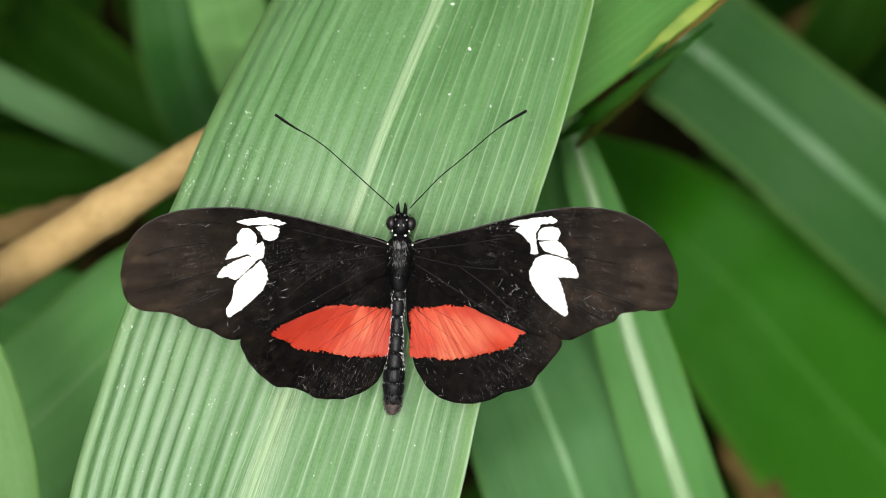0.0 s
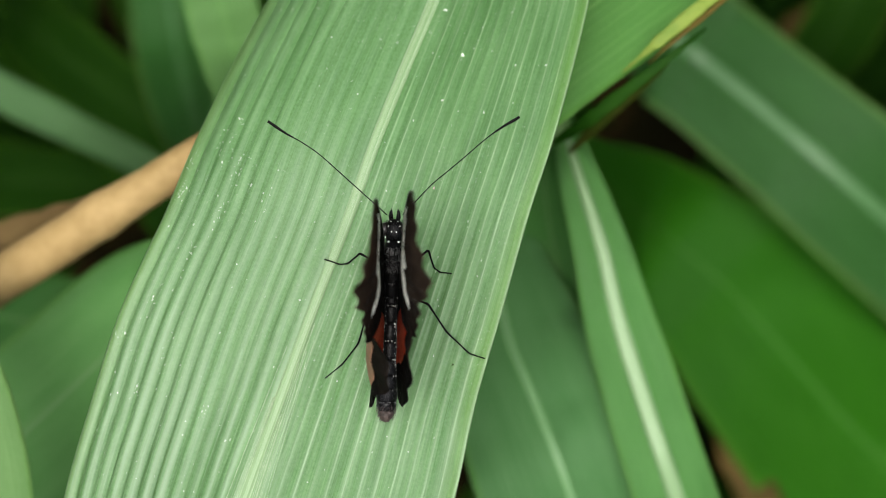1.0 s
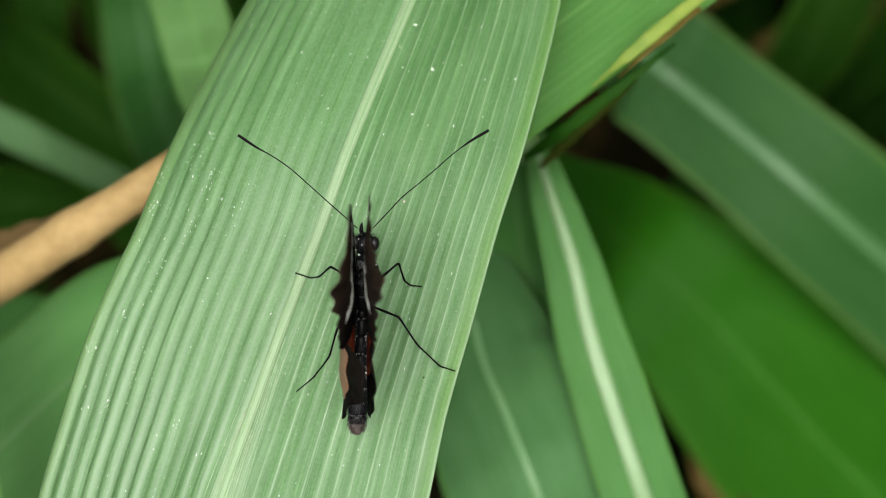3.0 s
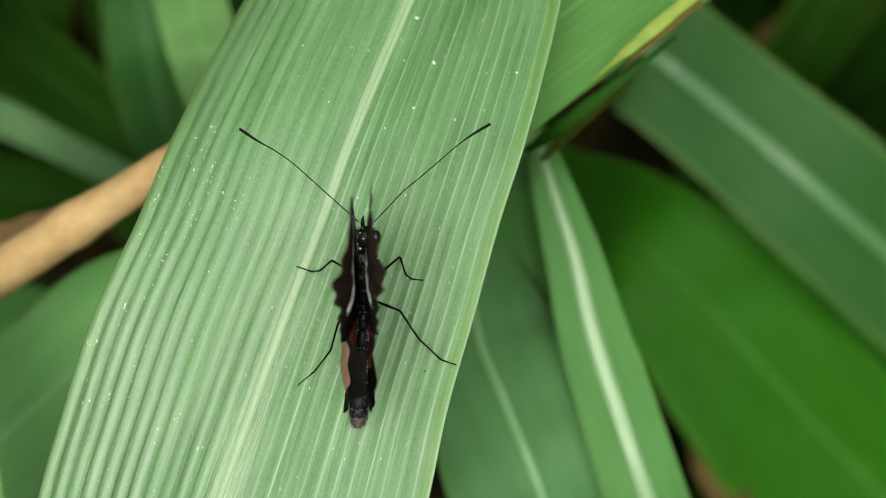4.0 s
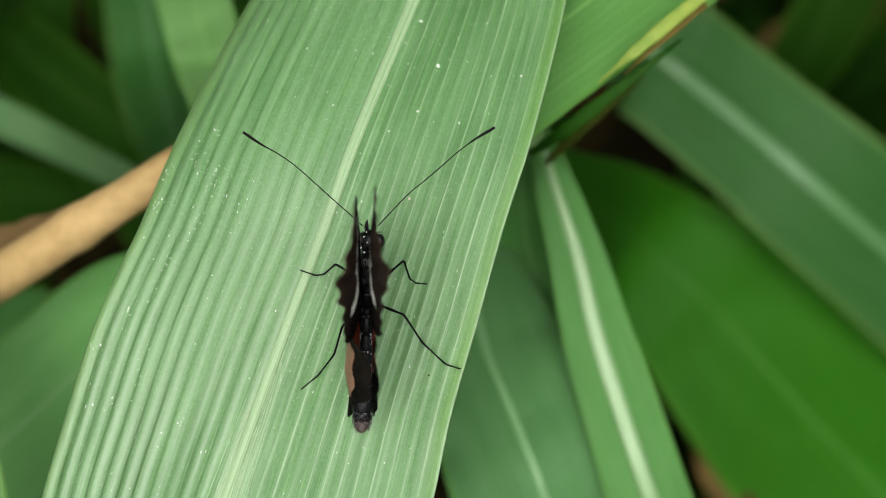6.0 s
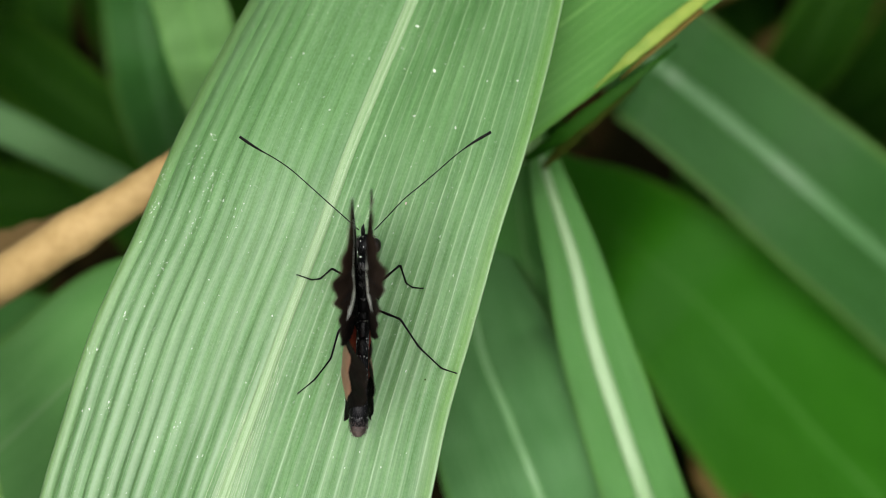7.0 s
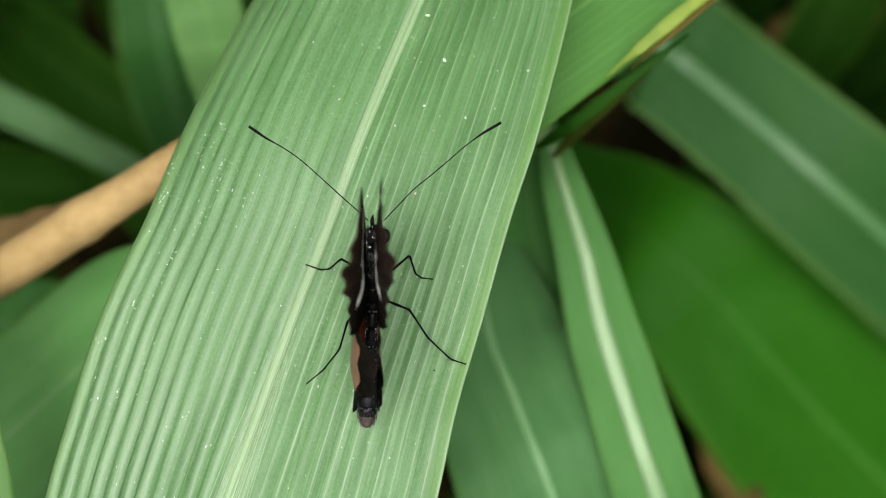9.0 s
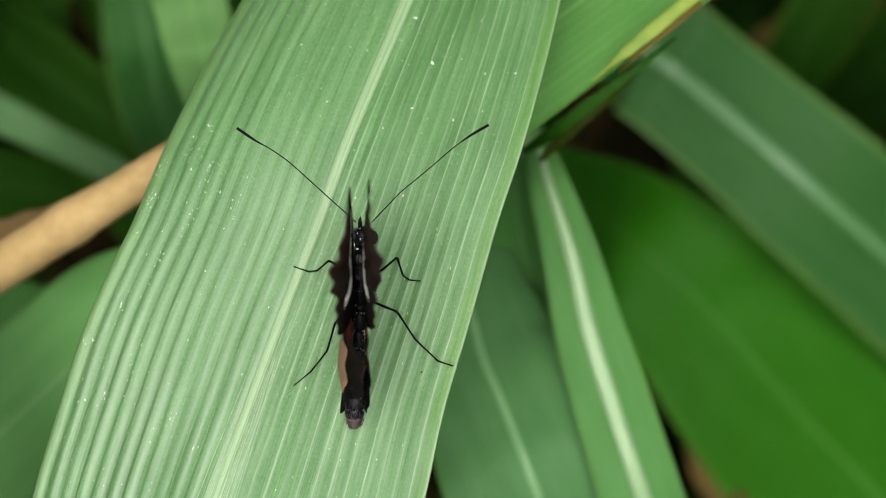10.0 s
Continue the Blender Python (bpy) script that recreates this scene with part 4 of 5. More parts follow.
FORE_SPOTS_R = [
    [(13.05, 3.83), (13.82, 4.27), (16.30, 4.63), (18.06, 4.89), (18.71, 4.57), (18.44, 4.15), (16.33, 3.87), (14.20, 3.73)],
    [(13.87, 2.96), (14.21, 3.53), (15.98, 3.73), (16.77, 3.61), (16.16, 2.77), (16.36, 1.54), (16.61, 0.51), (15.83, 0.42), (15.64, 1.65), (14.97, 2.38)],
    [(16.69, 2.10), (16.72, 2.99), (17.41, 3.50), (18.82, 3.55), (19.20, 2.81), (18.88, 2.11), (17.82, 2.21)],
    [(16.84, 1.76), (18.89, 1.91), (19.98, 1.12), (20.30, 0.04), (18.95, 0.40), (17.59, 0.76)],
    [(16.25, -1.01), (16.57, -0.24), (17.76, 0.22), (20.03, -0.24), (21.26, -1.01), (21.66, -2.29), (20.12, -2.29), (18.78, -2.21), (17.68, -1.30)],
    [(15.73, -2.27), (15.98, -1.44), (16.59, -0.65), (17.83, -1.57), (19.22, -2.60), (19.92, -4.35), (20.43, -6.52), (20.03, -7.08), (18.88, -6.32), (17.41, -5.02), (16.28, -3.56)],
]
FORE_R = [(0.30, 0.94), (3.37, 1.96), (8.45, 3.26), (13.09, 4.59), (17.32, 5.63), (20.47, 6.13), (23.96, 6.17), (27.10, 5.59), (29.54, 4.52), (31.51, 2.91), (32.88, 0.81), (33.59, -1.71), (33.41, -3.86), (32.66, -5.44), (31.33, -5.91), (28.60, -6.11), (26.90, -6.53), (25.91, -7.53), (23.86, -8.39), (21.82, -9.52), (20.09, -10.02), (16.90, -9.78), (13.64, -8.65), (9.61, -7.12), (5.89, -5.49), (2.87, -3.74), (0.44, -2.44)]
HIND_R = [(0.11, 2.60), (3.46, 1.48), (10.13, -1.73), (15.57, -3.89), (18.81, -5.31), (20.19, -6.41), (19.62, -7.81), (18.28, -9.61), (17.27, -10.70), (16.47, -11.92), (15.08, -12.56), (13.11, -13.17), (11.00, -14.20), (8.14, -14.73), (5.59, -14.40), (3.71, -13.26), (2.32, -11.59), (1.35, -9.53), (0.81, -7.09), (0.47, -4.29)]
RED_L = [(15.01, -6.94), (13.32, -5.58), (10.56, -3.91), (8.10, -3.28), (5.25, -3.12), (2.00, -3.38), (-0.05, -3.60), (-0.09, -6.49), (-0.05, -9.03), (1.38, -9.42), (4.26, -9.62), (6.43, -9.31), (9.29, -8.96), (11.78, -8.74), (12.73, -7.86), (14.16, -7.40)]
RED_R = [(0.88, -3.50), (3.28, -3.03), (6.19, -2.68), (9.45, -2.80), (11.99, -3.44), (14.18, -4.51), (15.57, -5.48), (14.74, -6.08), (14.00, -7.22), (12.18, -8.02), (9.34, -8.73), (5.74, -9.49), (3.54, -9.27), (1.12, -9.19), (1.00, -6.38)]
TAN = [(1.2, -4.6), (5.0, -4.4), (9.0, -4.9), (12.4, -6.0), (14.6, -7.6), (14.2, -9.0), (12.6, -10.4), (11.2, -11.9), (8.6, -12.6), (5.6, -11.6), (3.0, -10.2), (1.4, -8.4)]
FORE_VEINS = [
    [(0.32, 0.26), (6.74, 1.06), (13.20, 2.19), (18.11, 2.33), (24.32, 2.40), (30.00, 0.47)],
    [(0.29, -0.44), (6.63, -1.51), (12.33, -1.72), (16.58, -1.05), (20.80, 0.16), (27.59, -0.78), (32.20, -2.97)],
    [(16.90, -1.75), (20.67, -2.91), (26.75, -4.81), (31.72, -6.65)],
    [(16.55, -1.87), (19.23, -4.23), (23.27, -6.74), (27.28, -8.42)],
    [(12.33, -1.72), (15.74, -4.46), (19.76, -8.35), (22.09, -10.46)],
    [(6.63, -1.51), (10.81, -4.30), (15.57, -8.58), (18.60, -11.27)],
    [(0.47, -1.29), (5.10, -3.77), (10.70, -7.07), (15.50, -10.30)],
]
HIND_VEINS = [
    [(0.26, -1.56), (6.62, -4.56), (12.18, -7.49), (17.66, -10.38)],
    [(0.23, -2.27), (5.13, -5.92), (9.98, -9.53), (14.76, -13.09)],
    [(0.21, -2.62), (3.67, -6.59), (7.46, -10.18), (11.23, -13.45)],
    [(0.05, -2.97), (2.20, -7.25), (4.93, -10.82), (7.28, -14.64)],
    [(-0.11, -3.32), (1.11, -7.23), (2.77, -10.78), (3.72, -13.96)],
]


def make_wing(side, kind):
    fore = kind == "fore"
    outline = (FORE if side < 0 else FORE_R) if fore else (HIND if side < 0 else HIND_R)
    bend = (0.12 if side < 0 else 0.40) if fore else (0.16 if side < 0 else -0.04)

    def height(x, y):
        return fore_camber(x, y, bend, 0.07 if side < 0 else 0.0, -1.2 if side < 0 else 0.8) if fore else hind_camber(x, y, bend, 2.0 if side < 0 else 0.2)

    rim = ring_line(outline, 7)
    # a frayed, faintly scalloped margin
    rim = np.array([(x + 0.10 * noise.noise((x * 0.9, y * 0.9, side * 3.0)), y + (0.03 if y > 1.5 else 0.13) * noise.noise((x * 0.8, y * 0.8, 7.0 + side))) for x, y in rim])
    name = "forewing" if fore else "hindwing"
    label = "black wing with a white patch band, browner at the tip" if fore else "black scalloped wing with a red band"
    if fore:
        spots = [ragged(ring_line(q, 12, 0.35), 0.085, k + 20 * side, 0.12) for k, q in enumerate(FORE_SPOTS_L if side < 0 else FORE_SPOTS_R)]
        mats, kind_of, text = [BAND_WHITE], "white_patch", "chalky white wing patch"
    else:
        spots = [ragged(ring_line(RED_L if side < 0 else RED_R, 22), 0.19, 3 + side)]
        mats, kind_of, text = [BAND_RED, WING_UNDER], "red_band", "orange-red band"
    wing = membrane(name, rim, height, [WING_TOP, WING_UNDER], butterfly, label, 0.6, 0.05, 0.0, side, spots)
    for spot in spots:
        membrane(kind_of, spot, height, mats, wing, text, 0.45, 0.052, 0.0, side)
    rng = random.Random(50 + side + 5 * fore)
    count = (60 if side < 0 else 170) if fore else (25 if side < 0 else 60)
    spread = [rng.choice(outline) for _ in range(14)]
    verts, faces = [], []
    while count:
        cx, cy = rng.choice(spread) if rng.random() < 0.6 else rng.choice(outline)
        q = 1 - 0.62 * rng.random() ** 1.3
        x, y = cx * q + rng.gauss(0, 0.8), cy * q - 1.2 * (1 - q) + rng.gauss(0, 0.8)
        if not inside(rim, (x, y)) or any(inside(spot, (x, y)) for spot in spots):
            continue
        count -= 1
        turn, size, wide = math.atan2(y - 2, x + 3) + rng.choice((0.0, 0.0, 1.1, -0.8)) + rng.gauss(0, 0.35), rng.choice((0.05, 0.08, 0.12, 0.25, 0.5)) * rng.uniform(0.7, 1.4), rng.uniform(0.018, 0.04)
        c, d, o = math.cos(turn), math.sin(turn), len(verts)
        for a, b in ((-size, 0), (0, -wide), (size, 0.3 * wide), (0, wide)):
            px, py = x + a * c - b * d, y + a * d + b * c
            verts.append((side * px * 1e-3, py * 1e-3, (height(px, py) + 0.036) * 1e-3))
        faces.append((o, o + 1, o + 2, o + 3) if side > 0 else (o + 3, o + 2, o + 1, o))
    mesh_object("scratches", verts, faces, [SCRATCH], wing, "fine pale scratches in the wing scales")
    if not fore:
        tan = ragged(ring_line(TAN, 14), 0.12, 8 + side)
        membrane("tan_patch", tan, height, [BAND_TAN], wing, "pinkish tan patch on the underside", 0.5, 0.02, -0.05, side)
        rng = random.Random(30 + side)
        roots, ways = [], []
        for _ in range(170):
            x, y = 0.2 + abs(rng.gauss(0, 1.4)), rng.uniform(-3.0, 0.6)
            roots.append((side * x, y, height(x, y) + 0.03))
            ways.append((side * (0.15 + 0.12 * x), -1, 0.06))
        part("fringe", tuft(roots, ways, 1.3, 0.025), BODY, wing, "long dark hairs at the wing root")
    if fore:
        edge = spline(outline[:10], 60)
        pts = [(side * x * 1e-3, (y - 0.05) * 1e-3, (height(x, y) + 0.02) * 1e-3) for x, y in edge]
        v, f = tube(pts, [(0.10 - 0.05 * i / 59) * 1e-3 for i in range(60)], 6)
        mesh_object("costa", v, f, [COSTA], wing, "stiff dark leading edge")
    for line in (FORE_VEINS if fore else HIND_VEINS):
        p = spline(line, 26)
        pts = [(side * x * 1e-3, y * 1e-3, (height(x, y) + (0.004 if not fore else -0.075 if 13.0 < x < 21.8 else 0.015)) * 1e-3) for x, y in p[:24 if side < 0 else 21]]
        v, f = tube(pts, [((0.085 if fore else 0.045) - 0.035 * i / 25) * 1e-3 for i in range(len(pts))], 5)
        mesh_object("vein", v, f, [VEIN], wing)
    return wing


def lathe(profile, squash, sides=18, bend=None):
    """A round body along y from rows of place and half-width, in millimetres."""
    bm = bmesh.new()
    rings = []
    for y, r in profile:
        cx, cz = bend(y) if bend else (0.0, 0.0)
        rings.append([bm.verts.new(mm((cx + r * math.cos(a), y, cz + r * squash * math.sin(a)))) for a in (2 * math.pi * j / sides for j in range(sides))])
    for a, b in zip(rings, rings[1:]):
        for j in range(sides):
            bm.faces.new((a[j], a[(j + 1) % sides], b[(j + 1) % sides], b[j]))
    bm.faces.new(rings[0][::-1])
    bm.faces.new(rings[-1])
    bmesh.ops.recalc_face_normals(bm, faces=bm.faces)
    return bm


def tuft(roots, ways, length, width):
    """Many fine tapered hairs."""
    bm = bmesh.new()
    for p, d in zip(roots, ways):
        p, d = Vector(p), Vector(d).normalized()
        s = d.cross(Vector((0.3, 0.2, 0.9))).normalized()
        t = s.cross(d)
        ring = [bm.verts.new((p + (s * math.cos(a) + t * math.sin(a)) * width) * 1e-3) for a in (0, 2.1, 4.2)]
        tip = bm.verts.new((p + d * length * (0.7 + 0.6 * random.random())) * 1e-3)
        for j in range(3):
            bm.faces.new((ring[j], ring[(j + 1) % 3], tip))
        bm.faces.new(ring[::-1])
    return bm


def make_body():
    rng = random.Random(4)
    # thorax
    thorax = part("thorax", lathe([(-3.6, 0.8), (-2.8, 1.15), (-1.6, 1.5), (-0.4, 1.75), (0.8, 1.95), (1.9, 1.85), (2.8, 1.5), (3.5, 1.15), (4.0, 0.8)], 0.95), BODY, butterfly, "black furry thorax with white dots")
    roots, ways = [], []
    for _ in range(700):
        a, y = rng.uniform(-0.5, math.pi + 0.5), rng.uniform(-2.0, 3.4)
        r = 1.9 * math.sqrt(max(0.05, 1 - ((y - 0.7) / 3.4) ** 2))
        roots.append((r * math.cos(a), y, 0.95 * r * math.sin(a)))
        ways.append((math.cos(a) * 0.7, -0.9, math.sin(a) * 0.5))
    part("fur", tuft(roots, ways, 0.75, 0.035), BODY, thorax)
    roots, ways = [], []
    for _ in range(260):
        x, y = rng.gauss(0, 0.42), rng.uniform(0.3, 3.1)
        roots.append((x, y, 1.72 - 0.25 * x * x - 0.06 * (y - 1) ** 2))
        ways.append((x * 0.4, -1, 0.22))
    part("pale_fur", tuft(roots, ways, 0.7, 0.03), HAIR_PALE, thorax, "grey hairs on the back")
    roots, ways = [], []
    for _ in range(60):
        x = rng.uniform(-1.0, 1.0)
        roots.append((x, -1.5 + 0.75 * abs(x) + rng.gauss(0, 0.06), 1.45 - 0.5 * x * x))
        ways.append((x * 0.2, -1, 0.1))
    part("pale_fur", tuft(roots, ways, 0.25, 0.035), HAIR_PALE, thorax)
    for x, y, z, s in ((-0.62, 3.75, 0.95, 0.27), (0.62, 3.75, 0.95, 0.27), (-1.2, 0.9, 1.4, 0.18), (1.1, 0.8, 1.4, 0.17), (-1.55, 2.6, 0.95, 0.22), (1.55, 2.6, 0.95, 0.22), (-1.5, 1.7, 1.1, 0.15)):
        part("white_dot", ball(mm((x, y, z)), mm((s * 0.6, s * 0.5, s * 0.4)), 6, 8), FLECK, thorax)
    # abdomen, in rings
    marks = [-1.8, -4.2, -6.4, -8.6, -10.9, -12.9, -14.7, -16.3, -17.5]
    width = spline([(1.10,), (0.95,), (0.88,), (0.95,), (1.10,), (1.33,), (1.40,), (1.28,), (1.02,)], 9)[:, 0]

    def bend(y):
        return (-0.012 * max(0.0, -y - 6) ** 1.1, -0.05 - 0.03 * max(0.0, -y - 4))

    abdomen = None
    for k in range(8):
        a, b = marks[k], marks[k + 1]
        prof = []
        for j in range(7):
            q = j / 6
            r = width[k] + (width[k + 1] - width[k]) * q
            prof.append((a + (b - a) * q, r * (0.90 + 0.12 * math.sin(math.pi * (0.15 + 0.8 * q)))))
        if abdomen is None:
            abdomen = part("abdomen", lathe(prof, 0.92, 18, bend), BELLY, butterfly, "slim dark grey abdomen ringed with white flecks")
        else:
            part("ring", lathe(prof, 0.92, 18, bend), BELLY, abdomen)
        # white flecks along the sides and a thin pale seam
        roots, ways = [], []
        for _ in range(30):
            q = rng.betavariate(1.2, 2.2)
            s = rng.choice((-1, 1))
            r = width[k] + (width[k + 1] - width[k]) * q
            e = rng.gauss(0.55, 0.16)
            cx, cz = bend(a + (b - a) * q)
            if k < 5:
                roots.append((cx + s * r * math.cos(e), a + (b - a) * q, cz + 0.93 * r * math.sin(e)))
                ways.append((s * 0.3, -1, 0.15))
        for _ in range(9 if k < 5 else 16):
            e = rng.uniform(0.2, math.pi - 0.2)
            cx, cz = bend(b)
            roots.append((cx + width[k + 1] * 0.97 * math.cos(e), b + 0.08, cz + 0.9 * width[k + 1] * math.sin(e)))
            ways.append((0, -1, 0.12))
        part("flecks", tuft(roots, ways, 0.28, 0.04), FLECK if k < 5 else HAIR, abdomen)
        roots, ways = [], []
        for _ in range(90):
            q, e = rng.random(), rng.uniform(0.1, math.pi - 0.1)
            r = (width[k] + (width[k + 1] - width[k]) * q) * 1.01
            cx, cz = bend(a + (b - a) * q)
            roots.append((cx + r * math.cos(e), a + (b - a) * q, cz + 0.92 * r * math.sin(e)))
            ways.append((math.cos(e) * 0.25, -1, math.sin(e) * 0.25))
        part("scales", tuft(roots, ways, 0.32, 0.03), SCALE, abdomen)
    part("tip", lathe([(-17.4, 1.03), (-17.9, 0.95), (-18.4, 0.72), (-18.75, 0.35)], 0.92, 16, bend), TIP, abdomen, "brownish abdomen tip")
    roots, ways = [], []
    for _ in range(150):
        y, e = rng.uniform(-18.6, -16.6), rng.uniform(0.0, math.pi)
        r = 1.15 if y > -17.5 else 1.05 - 0.75 * ((-17.5 - y) / 1.25) ** 2
        cx, cz = bend(y)
        roots.append((cx + r * math.cos(e), y, cz + 0.92 * r * math.sin(e)))
        ways.append((math.cos(e) * 0.3, -1, math.sin(e) * 0.3))
    part("bristles", tuft(roots, ways, 0.42, 0.035), TIP, abdomen, "short brown bristles at the tip")
    # head
    head = part("head", lathe([(3.7, 0.75), (4.1, 1.1), (4.8, 1.3), (5.6, 1.25), (6.2, 0.95), (6.6, 0.5)], 0.9), BODY, butterfly, "black head with white dots")
    roots, ways = [], []
    for _ in range(260):
        a, y = rng.uniform(-0.2, math.pi + 0.2), rng.uniform(3.6, 6.5)
        q = 1.3 * math.sqrt(max(0.05, 1 - ((y - 4.9) / 2.0) ** 2))
        roots.append((q * math.cos(a), y, 0.9 * q * math.sin(a)))
        ways.append((math.cos(a) * 0.9 + rng.uniform(-0.4, 0.4), rng.uniform(-0.4, 0.9), math.sin(a) * 0.8))
    part("fur", tuft(roots, ways, 0.38, 0.03), BODY, head)
    for s in (-1, 1):
        part("eye", ball(mm((s * 1.20, 5.25, 0.05)), mm((0.70, 0.94, 0.88)), 14, 20), EYE, head, "large dark glossy eye")
        v, f = tube([mm((s * 0.35, 6.2, 0.1)), mm((s * 0.48, 6.9, 0.35)), mm((s * 0.46, 7.4, 0.65)), mm((s * 0.38, 7.9, 0.75))], [0.00026, 0.00029, 0.0002, 0.00003], 8)
        palp = mesh_object("palp", v, f, [BODY], head, "pointed bristly palp")
        roots = [(s * 0.46 + rng.uniform(-0.15, 0.15), rng.uniform(6.3, 7.4), 0.5 + rng.uniform(-0.1, 0.2)) for _ in range(24)]
        part("bristles", tuft(roots, [(s * rng.uniform(-0.2, 0.6), 1, rng.uniform(0, 0.8)) for _ in roots], 0.5, 0.03), BODY, palp)
        for x, y, z, q in ((0.30, 5.0, 1.16, 0.15), (0.72, 5.7, 0.95, 0.15), (1.05, 4.3, 0.75, 0.2), (0.42, 6.25, 0.65, 0.16)):
            part("white_dot", ball(mm((s * x, y, z)), mm((q * 0.42, q * 0.8, q * 0.4)), 6, 8), FLECK, head)
    for line in ([(-0.96, 7.07, 1.00), (-2.54, 8.40, 1.60), (-4.69, 10.18, 2.20), (-7.05, 12.16, 2.60), (-9.48, 14.14, 3.00), (-11.61, 15.50, 3.20), (-13.74, 16.60, 3.20), (-15.95, 17.97, 3.20)],
                 [(1.00, 7.15, 1.00), (2.56, 8.88, 1.60), (4.57, 11.11, 2.20), (6.46, 12.78, 2.60), (8.61, 14.72, 3.00), (10.62, 16.60, 3.20), (12.64, 18.21, 3.20), (14.95, 19.70, 3.20)]):
        p = spline([mm(q) for q in line], 60)
        radii = [0.000066 + 0.000012 * (i % 2) + 0.00013 * max(0.0, (i - 46) / 10) ** 0.8 * (1 if i < 57 else 0.75) for i in range(60)]
        v, f = tube(p, radii, 8)
        mesh_object("antenna", v, f, [LEG], head, "long thin clubbed antenna")


def make_leg(line, thick):
    """A leg from its hip to its foot on the leaf, in millimetres of the body."""
    pts = [Vector(mm(q)) for q in line]
    foot = BUTTERFLY @ pts[-1]
    drop = leaf_top(foot.x, foot.y) + 0.0001 - foot.z
    n = len(pts)
    pts = [p + Vector((0, 0, drop * (i / (n - 1)) ** 1.5)) for i, p in enumerate(pts)]
    for i in (n - 2, n - 3):
        w = BUTTERFLY @ pts[i]
        pts[i].z += max(0.0, leaf_top(w.x, w.y) + 0.00016 - w.z)
    # straight joints with short bends
    fine = []
    for a, b in zip(pts, pts[1:]):
        fine += [a.lerp(b, q) for q in (0.06, 0.35, 0.65, 0.94)]
    m = len(fine)
    v, f = tube(fine, [thick * (1.15 - 0.65 * i / (m - 1)) * (1.12 if i % 4 in (0, 3) else 0.92) * 1e-3 for i in range(m)], 8)
    leg = mesh_object("leg", v, f, [LEG], butterfly, "thin black jointed leg")
    rng = random.Random(n + m + int(line[-1][0] * 10))
    roots, ways = [], []
    for _ in range(34):
        i = rng.randrange(m // 2, m - 1)
        p = fine[i].lerp(fine[i + 1], rng.random()) * 1000
        way = (fine[i + 1] - fine[i]).normalized()
        roots.append(tuple(p))
        ways.append((way.x + rng.uniform(-1, 1), way.y + rng.uniform(-1, 1), rng.uniform(0.1, 0.8)))
    part("bristles", tuft(roots, ways, 0.20, 0.03), LEG, leg)
    return leg


def make_butterfly():
    make_body()
    for line in (
        [(-0.74, -0.04, -1.20), (-2.55, 1.31, -0.60), (-4.20, 2.16, -0.30), (-5.77, 0.81, -3.00), (-6.91, 0.62, -4.40), (-9.07, 1.25, -5.00)],
        [(0.68, 0.02, -1.20), (2.62, 1.37, -0.60), (4.33, 2.93, -0.30), (5.13, 0.68, -3.00), (5.94, 0.12, -4.40), (7.46, 0.03, -5.00)],
        [(-0.41, -2.87, -1.20), (-2.11, -4.35, -0.80), (-3.12, -5.73, -0.60), (-4.05, -9.26, -2.40), (-6.09, -12.09, -4.00), (-8.38, -14.12, -5.00)],
        [(0.64, -2.47, -1.20), (3.16, -3.36, -0.80), (4.60, -3.86, -0.60), (7.02, -7.31, -2.40), (10.02, -10.00, -4.00), (12.08, -10.62, -5.00)],
    ):
        make_leg(line, 0.165)
    return [(kind, side, make_wing(side, kind)) for kind in ("hind", "fore") for side in (-1, 1)]


WINGS = make_butterfly()


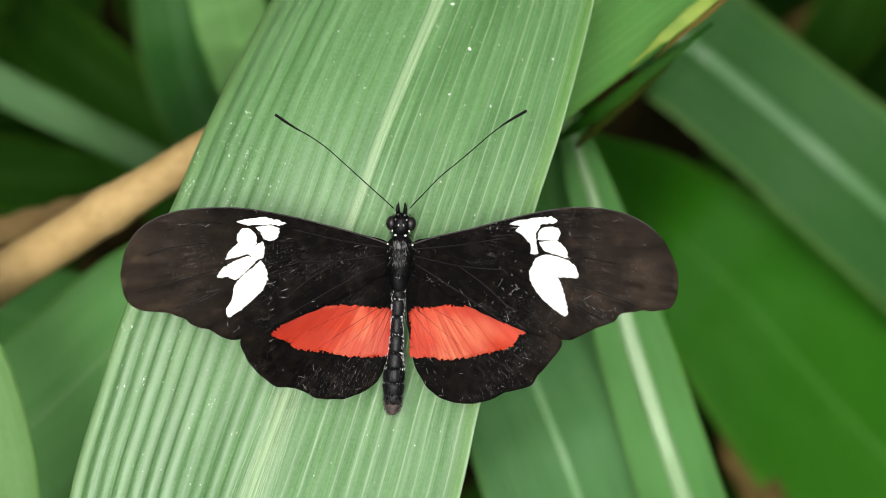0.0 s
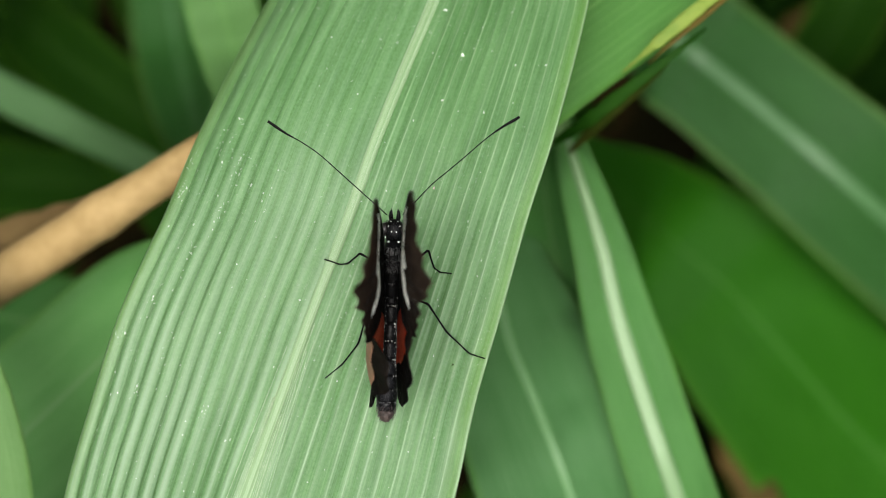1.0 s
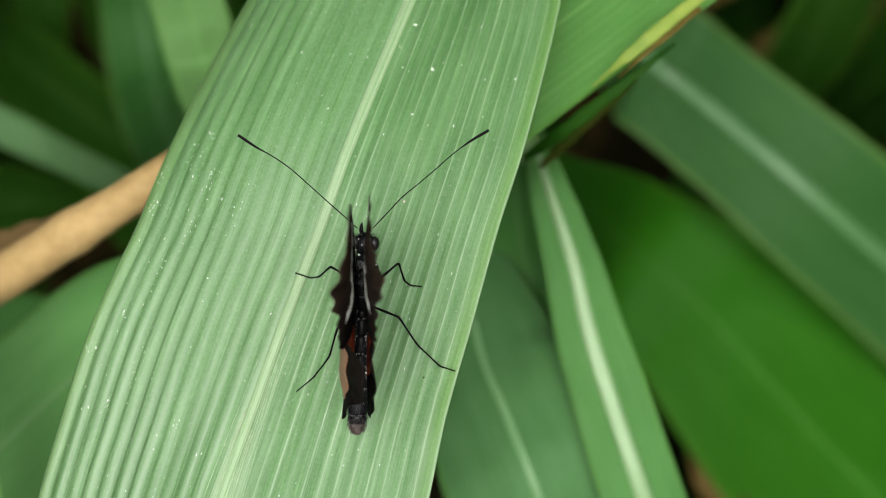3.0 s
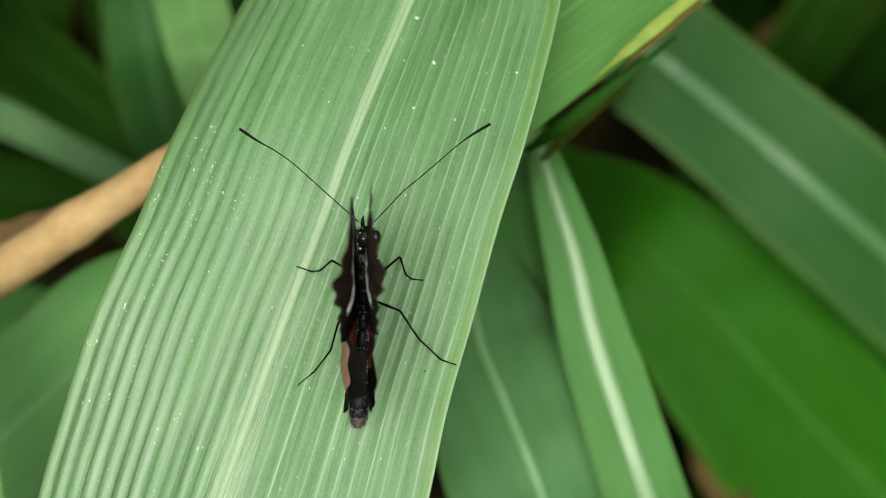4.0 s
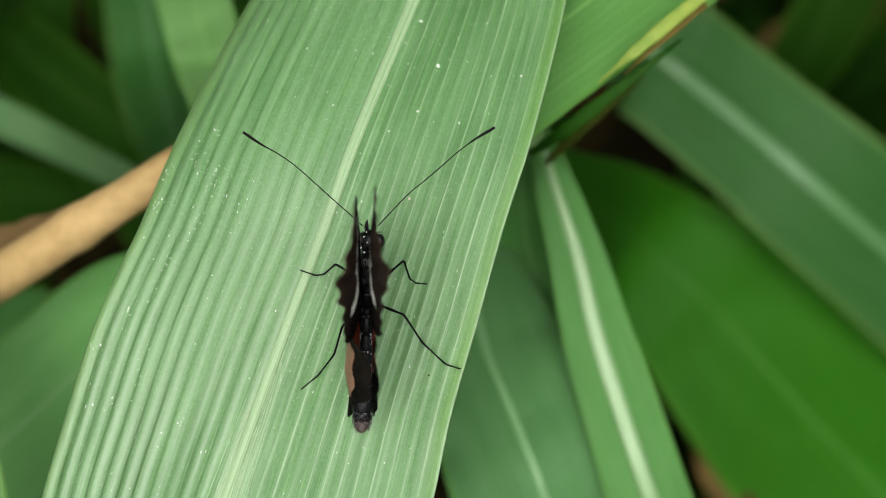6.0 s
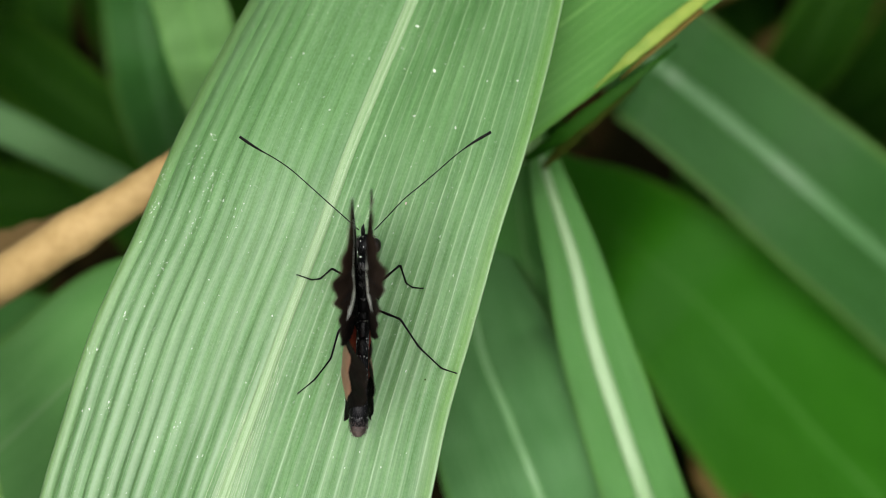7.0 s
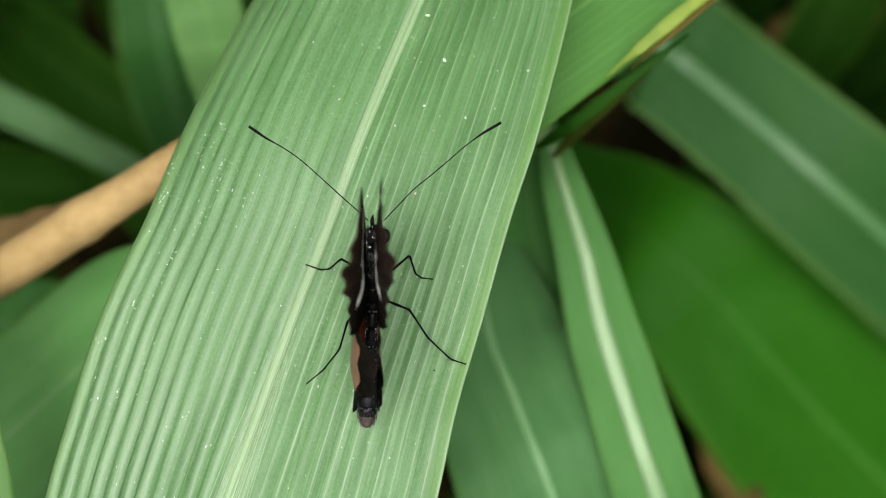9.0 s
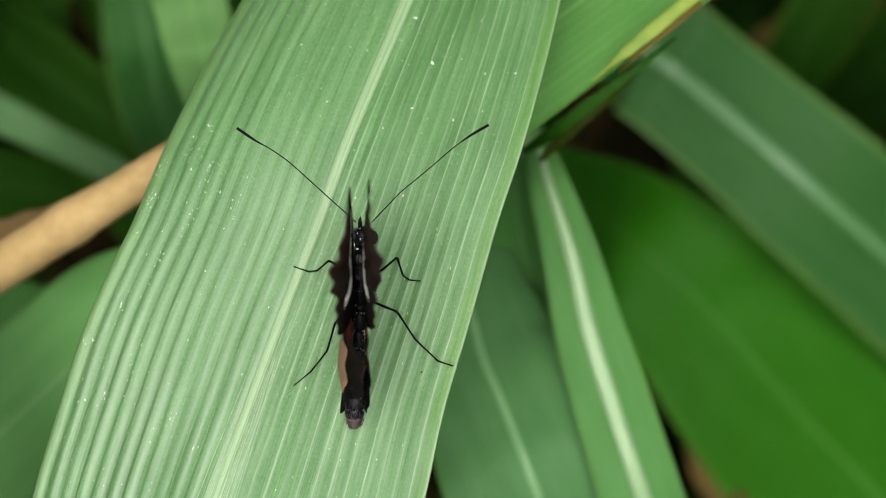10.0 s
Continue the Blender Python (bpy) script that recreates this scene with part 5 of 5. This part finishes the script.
# ---------------------------------------------------------------- dust on the leaf
def make_dust():
    rng = random.Random(12)
    bm_v, bm_f = [], []

    def speck(x, y, size, stretch=1.0, turn=0.0):
        z = leaf_top(x, y)
        o = len(bm_v)
        for h, r in ((0.0, 1.0), (0.35, 0.75)):
            for j in range(6):
                a = 2 * math.pi * j / 6
                u, v = r * size * stretch * math.cos(a), r * size * math.sin(a)
                bm_v.append((x + u * math.cos(turn) - v * math.sin(turn), y + u * math.sin(turn) + v * math.cos(turn), z - 0.00003 + h * size))
        bm_f.extend((o + j, o + (j + 1) % 6, o + 6 + (j + 1) % 6, o + 6 + j) for j in range(6))
        bm_f.append(tuple(range(o + 6, o + 12)))

    for x, y, s in ((0.0035, 0.0261, 0.00030), (0.0143, 0.0246, 0.00022), (-0.0102, 0.0208, 0.00021), (0.0008, 0.0200, 0.00020), (0.0013, 0.0325, 0.00022), (0.0061, 0.0184, 0.00018)):
        for _ in range(4):
            speck(x + rng.gauss(0, 0.3 * s), y + rng.gauss(0, 0.3 * s), s * rng.uniform(0.35, 0.7), rng.uniform(1.0, 1.7), rng.uniform(0, 3))
    for k in range(360):
        y = rng.uniform(-0.034, 0.034)
        line = BLADE_LINE[int(np.argmin(np.abs(BLADE_LINE[:, 0] - y)))]
        x = rng.uniform(line[1] + 0.001, line[3] - 0.004)
        speck(x, y, rng.choice((0.00004, 0.00005, 0.00006, 0.00008, 0.00011)), rng.uniform(0.8, 2.2), 1.2 + rng.gauss(0, 0.3))
    # smears of white residue along the ridges near one edge
    for x0, y0 in ((-0.0252, 0.0171), (-0.0277, 0.0146), (-0.0270, 0.0126), (-0.0319, 0.0118), (-0.0328, 0.0081), (-0.0314, 0.0004), (-0.0344, -0.0115), (-0.0324, -0.0144), (-0.0250, 0.0124), (-0.0365, -0.0060), (-0.0300, -0.0200), (-0.0385, -0.0180), (-0.0280, 0.0050), (-0.0220, 0.0060), (-0.0405, -0.0105)):
        for _ in range(15):
            q = rng.gauss(0, 0.0011)
            speck(x0 + 0.38 * q + rng.gauss(0, 0.00030), y0 + q, rng.uniform(0.00004, 0.00009), rng.uniform(1, 4.0), 1.2 + rng.gauss(0, 0.6))
    strong = 24 * 7
    index = [0 if i < strong or i // 7 % 4 == 0 else 1 for i in range(len(bm_f))]
    tagged(mesh_object("dust_specks", bm_v, bm_f, [DUST, FAINT], index=index), "white dust specks scattered on the green leaf", "dust", kind="stuff")


make_dust()


def make_debris(x, y, size, material, label):
    rng = random.Random(int(abs(x) * 1e5))
    bm = ball((0, 0, 0), (size, size * 0.7, size * 0.4), 6, 9)
    for v in bm.verts:
        v.co *= 1 + rng.uniform(-0.18, 0.18)
    me = bpy.data.meshes.new("crumb")
    bm.to_mesh(me)
    bm.free()
    me.materials.append(material)
    ob = new("crumb", me)
    ob.matrix_basis = pose(x, y, leaf_top(x, y) + size * 0.3, 0, 0, 65)
    tagged(ob, label, "crumb", "crumbs on the leaf")


make_debris(0.0021, -0.0139, 0.00014, OLIVE, "tiny dark brown crumb lying on the green leaf")
make_debris(-0.0003, 0.0086, 0.00018, CRUMB, "tiny pinkish crumb lying on the green leaf")


# ---------------------------------------------------------------- how the wings rise
HINGE = {"fore": (1.1, 1.8, 0.6), "hind": (0.8, -2.0, 0.3)}
# seconds; how far each fore wing is raised (one side, other side) and how far each swings forward; degrees
RAISE = [
    (0.0, 18, 18, 0.0, 0.0), (0.1, 26, 26, 0.0, 0.0), (0.2, 32.5, 32.5, 0.4, 0.2), (0.3, 39.5, 39, 0.8, 0.4), (0.4, 48, 47.5, 1.5, 0.8), (0.5, 59.3, 58, 2.4, 1.2),
    (0.6, 69.5, 67, 3.4, 1.8), (0.7, 81, 78.5, 4.4, 2.6), (0.8, 86.6, 83.4, 5.2, 3.2), (0.9, 90.4, 86.6, 5.7, 3.5), (1.0, 92.0, 88.0, 5.9, 3.6), (1.2, 92.4, 89, 6.2, 4.0),
    (1.5, 92.8, 89.8, 6.7, 4.5), (2.5, 93.2, 91, 7.5, 5.5), (4.5, 93.2, 91, 8.4, 6.4), (5.5, 93.2, 91, 9.0, 7.0), (7.5, 93.2, 91, 9.8, 7.8), (9.0, 93.2, 91, 10.3, 8.1), (10.0, 93.2, 91, 10.7, 8.4),
]
# seconds; the hind wings, and how far they swing forward
RAISE_HIND = [
    (0.0, 18.5, 16, 0.0), (0.1, 25.7, 23, 0.2), (0.2, 31.7, 29, 0.4), (0.3, 37.9, 35, 0.7), (0.4, 47.9, 45, 1.2), (0.5, 58.9, 56, 1.8), (0.6, 67.9, 64, 2.6), (0.7, 78.5, 74, 3.4),
    (0.8, 85, 80.5, 4.2), (0.9, 87.2, 83.5, 4.8), (1.0, 88, 84.6, 5.2), (1.2, 88.5, 85.2, 5.6), (1.5, 89.2, 86.0, 6.0), (2.5, 90, 87.0, 6.3), (5.5, 90.6, 88.0, 6.6), (10.0, 90.8, 88.4, 6.8),
]


def motions():
    for kind, side, wing in WINGS:
        hx, hy, hz = mm(HINGE[kind])
        k = 0 if side < 0 else 1
        if kind == "fore":
            turns = [(q[0], q[1 + k], q[3 + k]) for q in RAISE]
        else:
            turns = [(q[0], q[1 + k], q[3]) for q in RAISE_HIND]
        walk(wing, [(t, pose(side * hx, hy, hz, -forward) @ pose(0, 0, 0, 0, -side * up, 0)) for t, up, forward in turns])


motions()
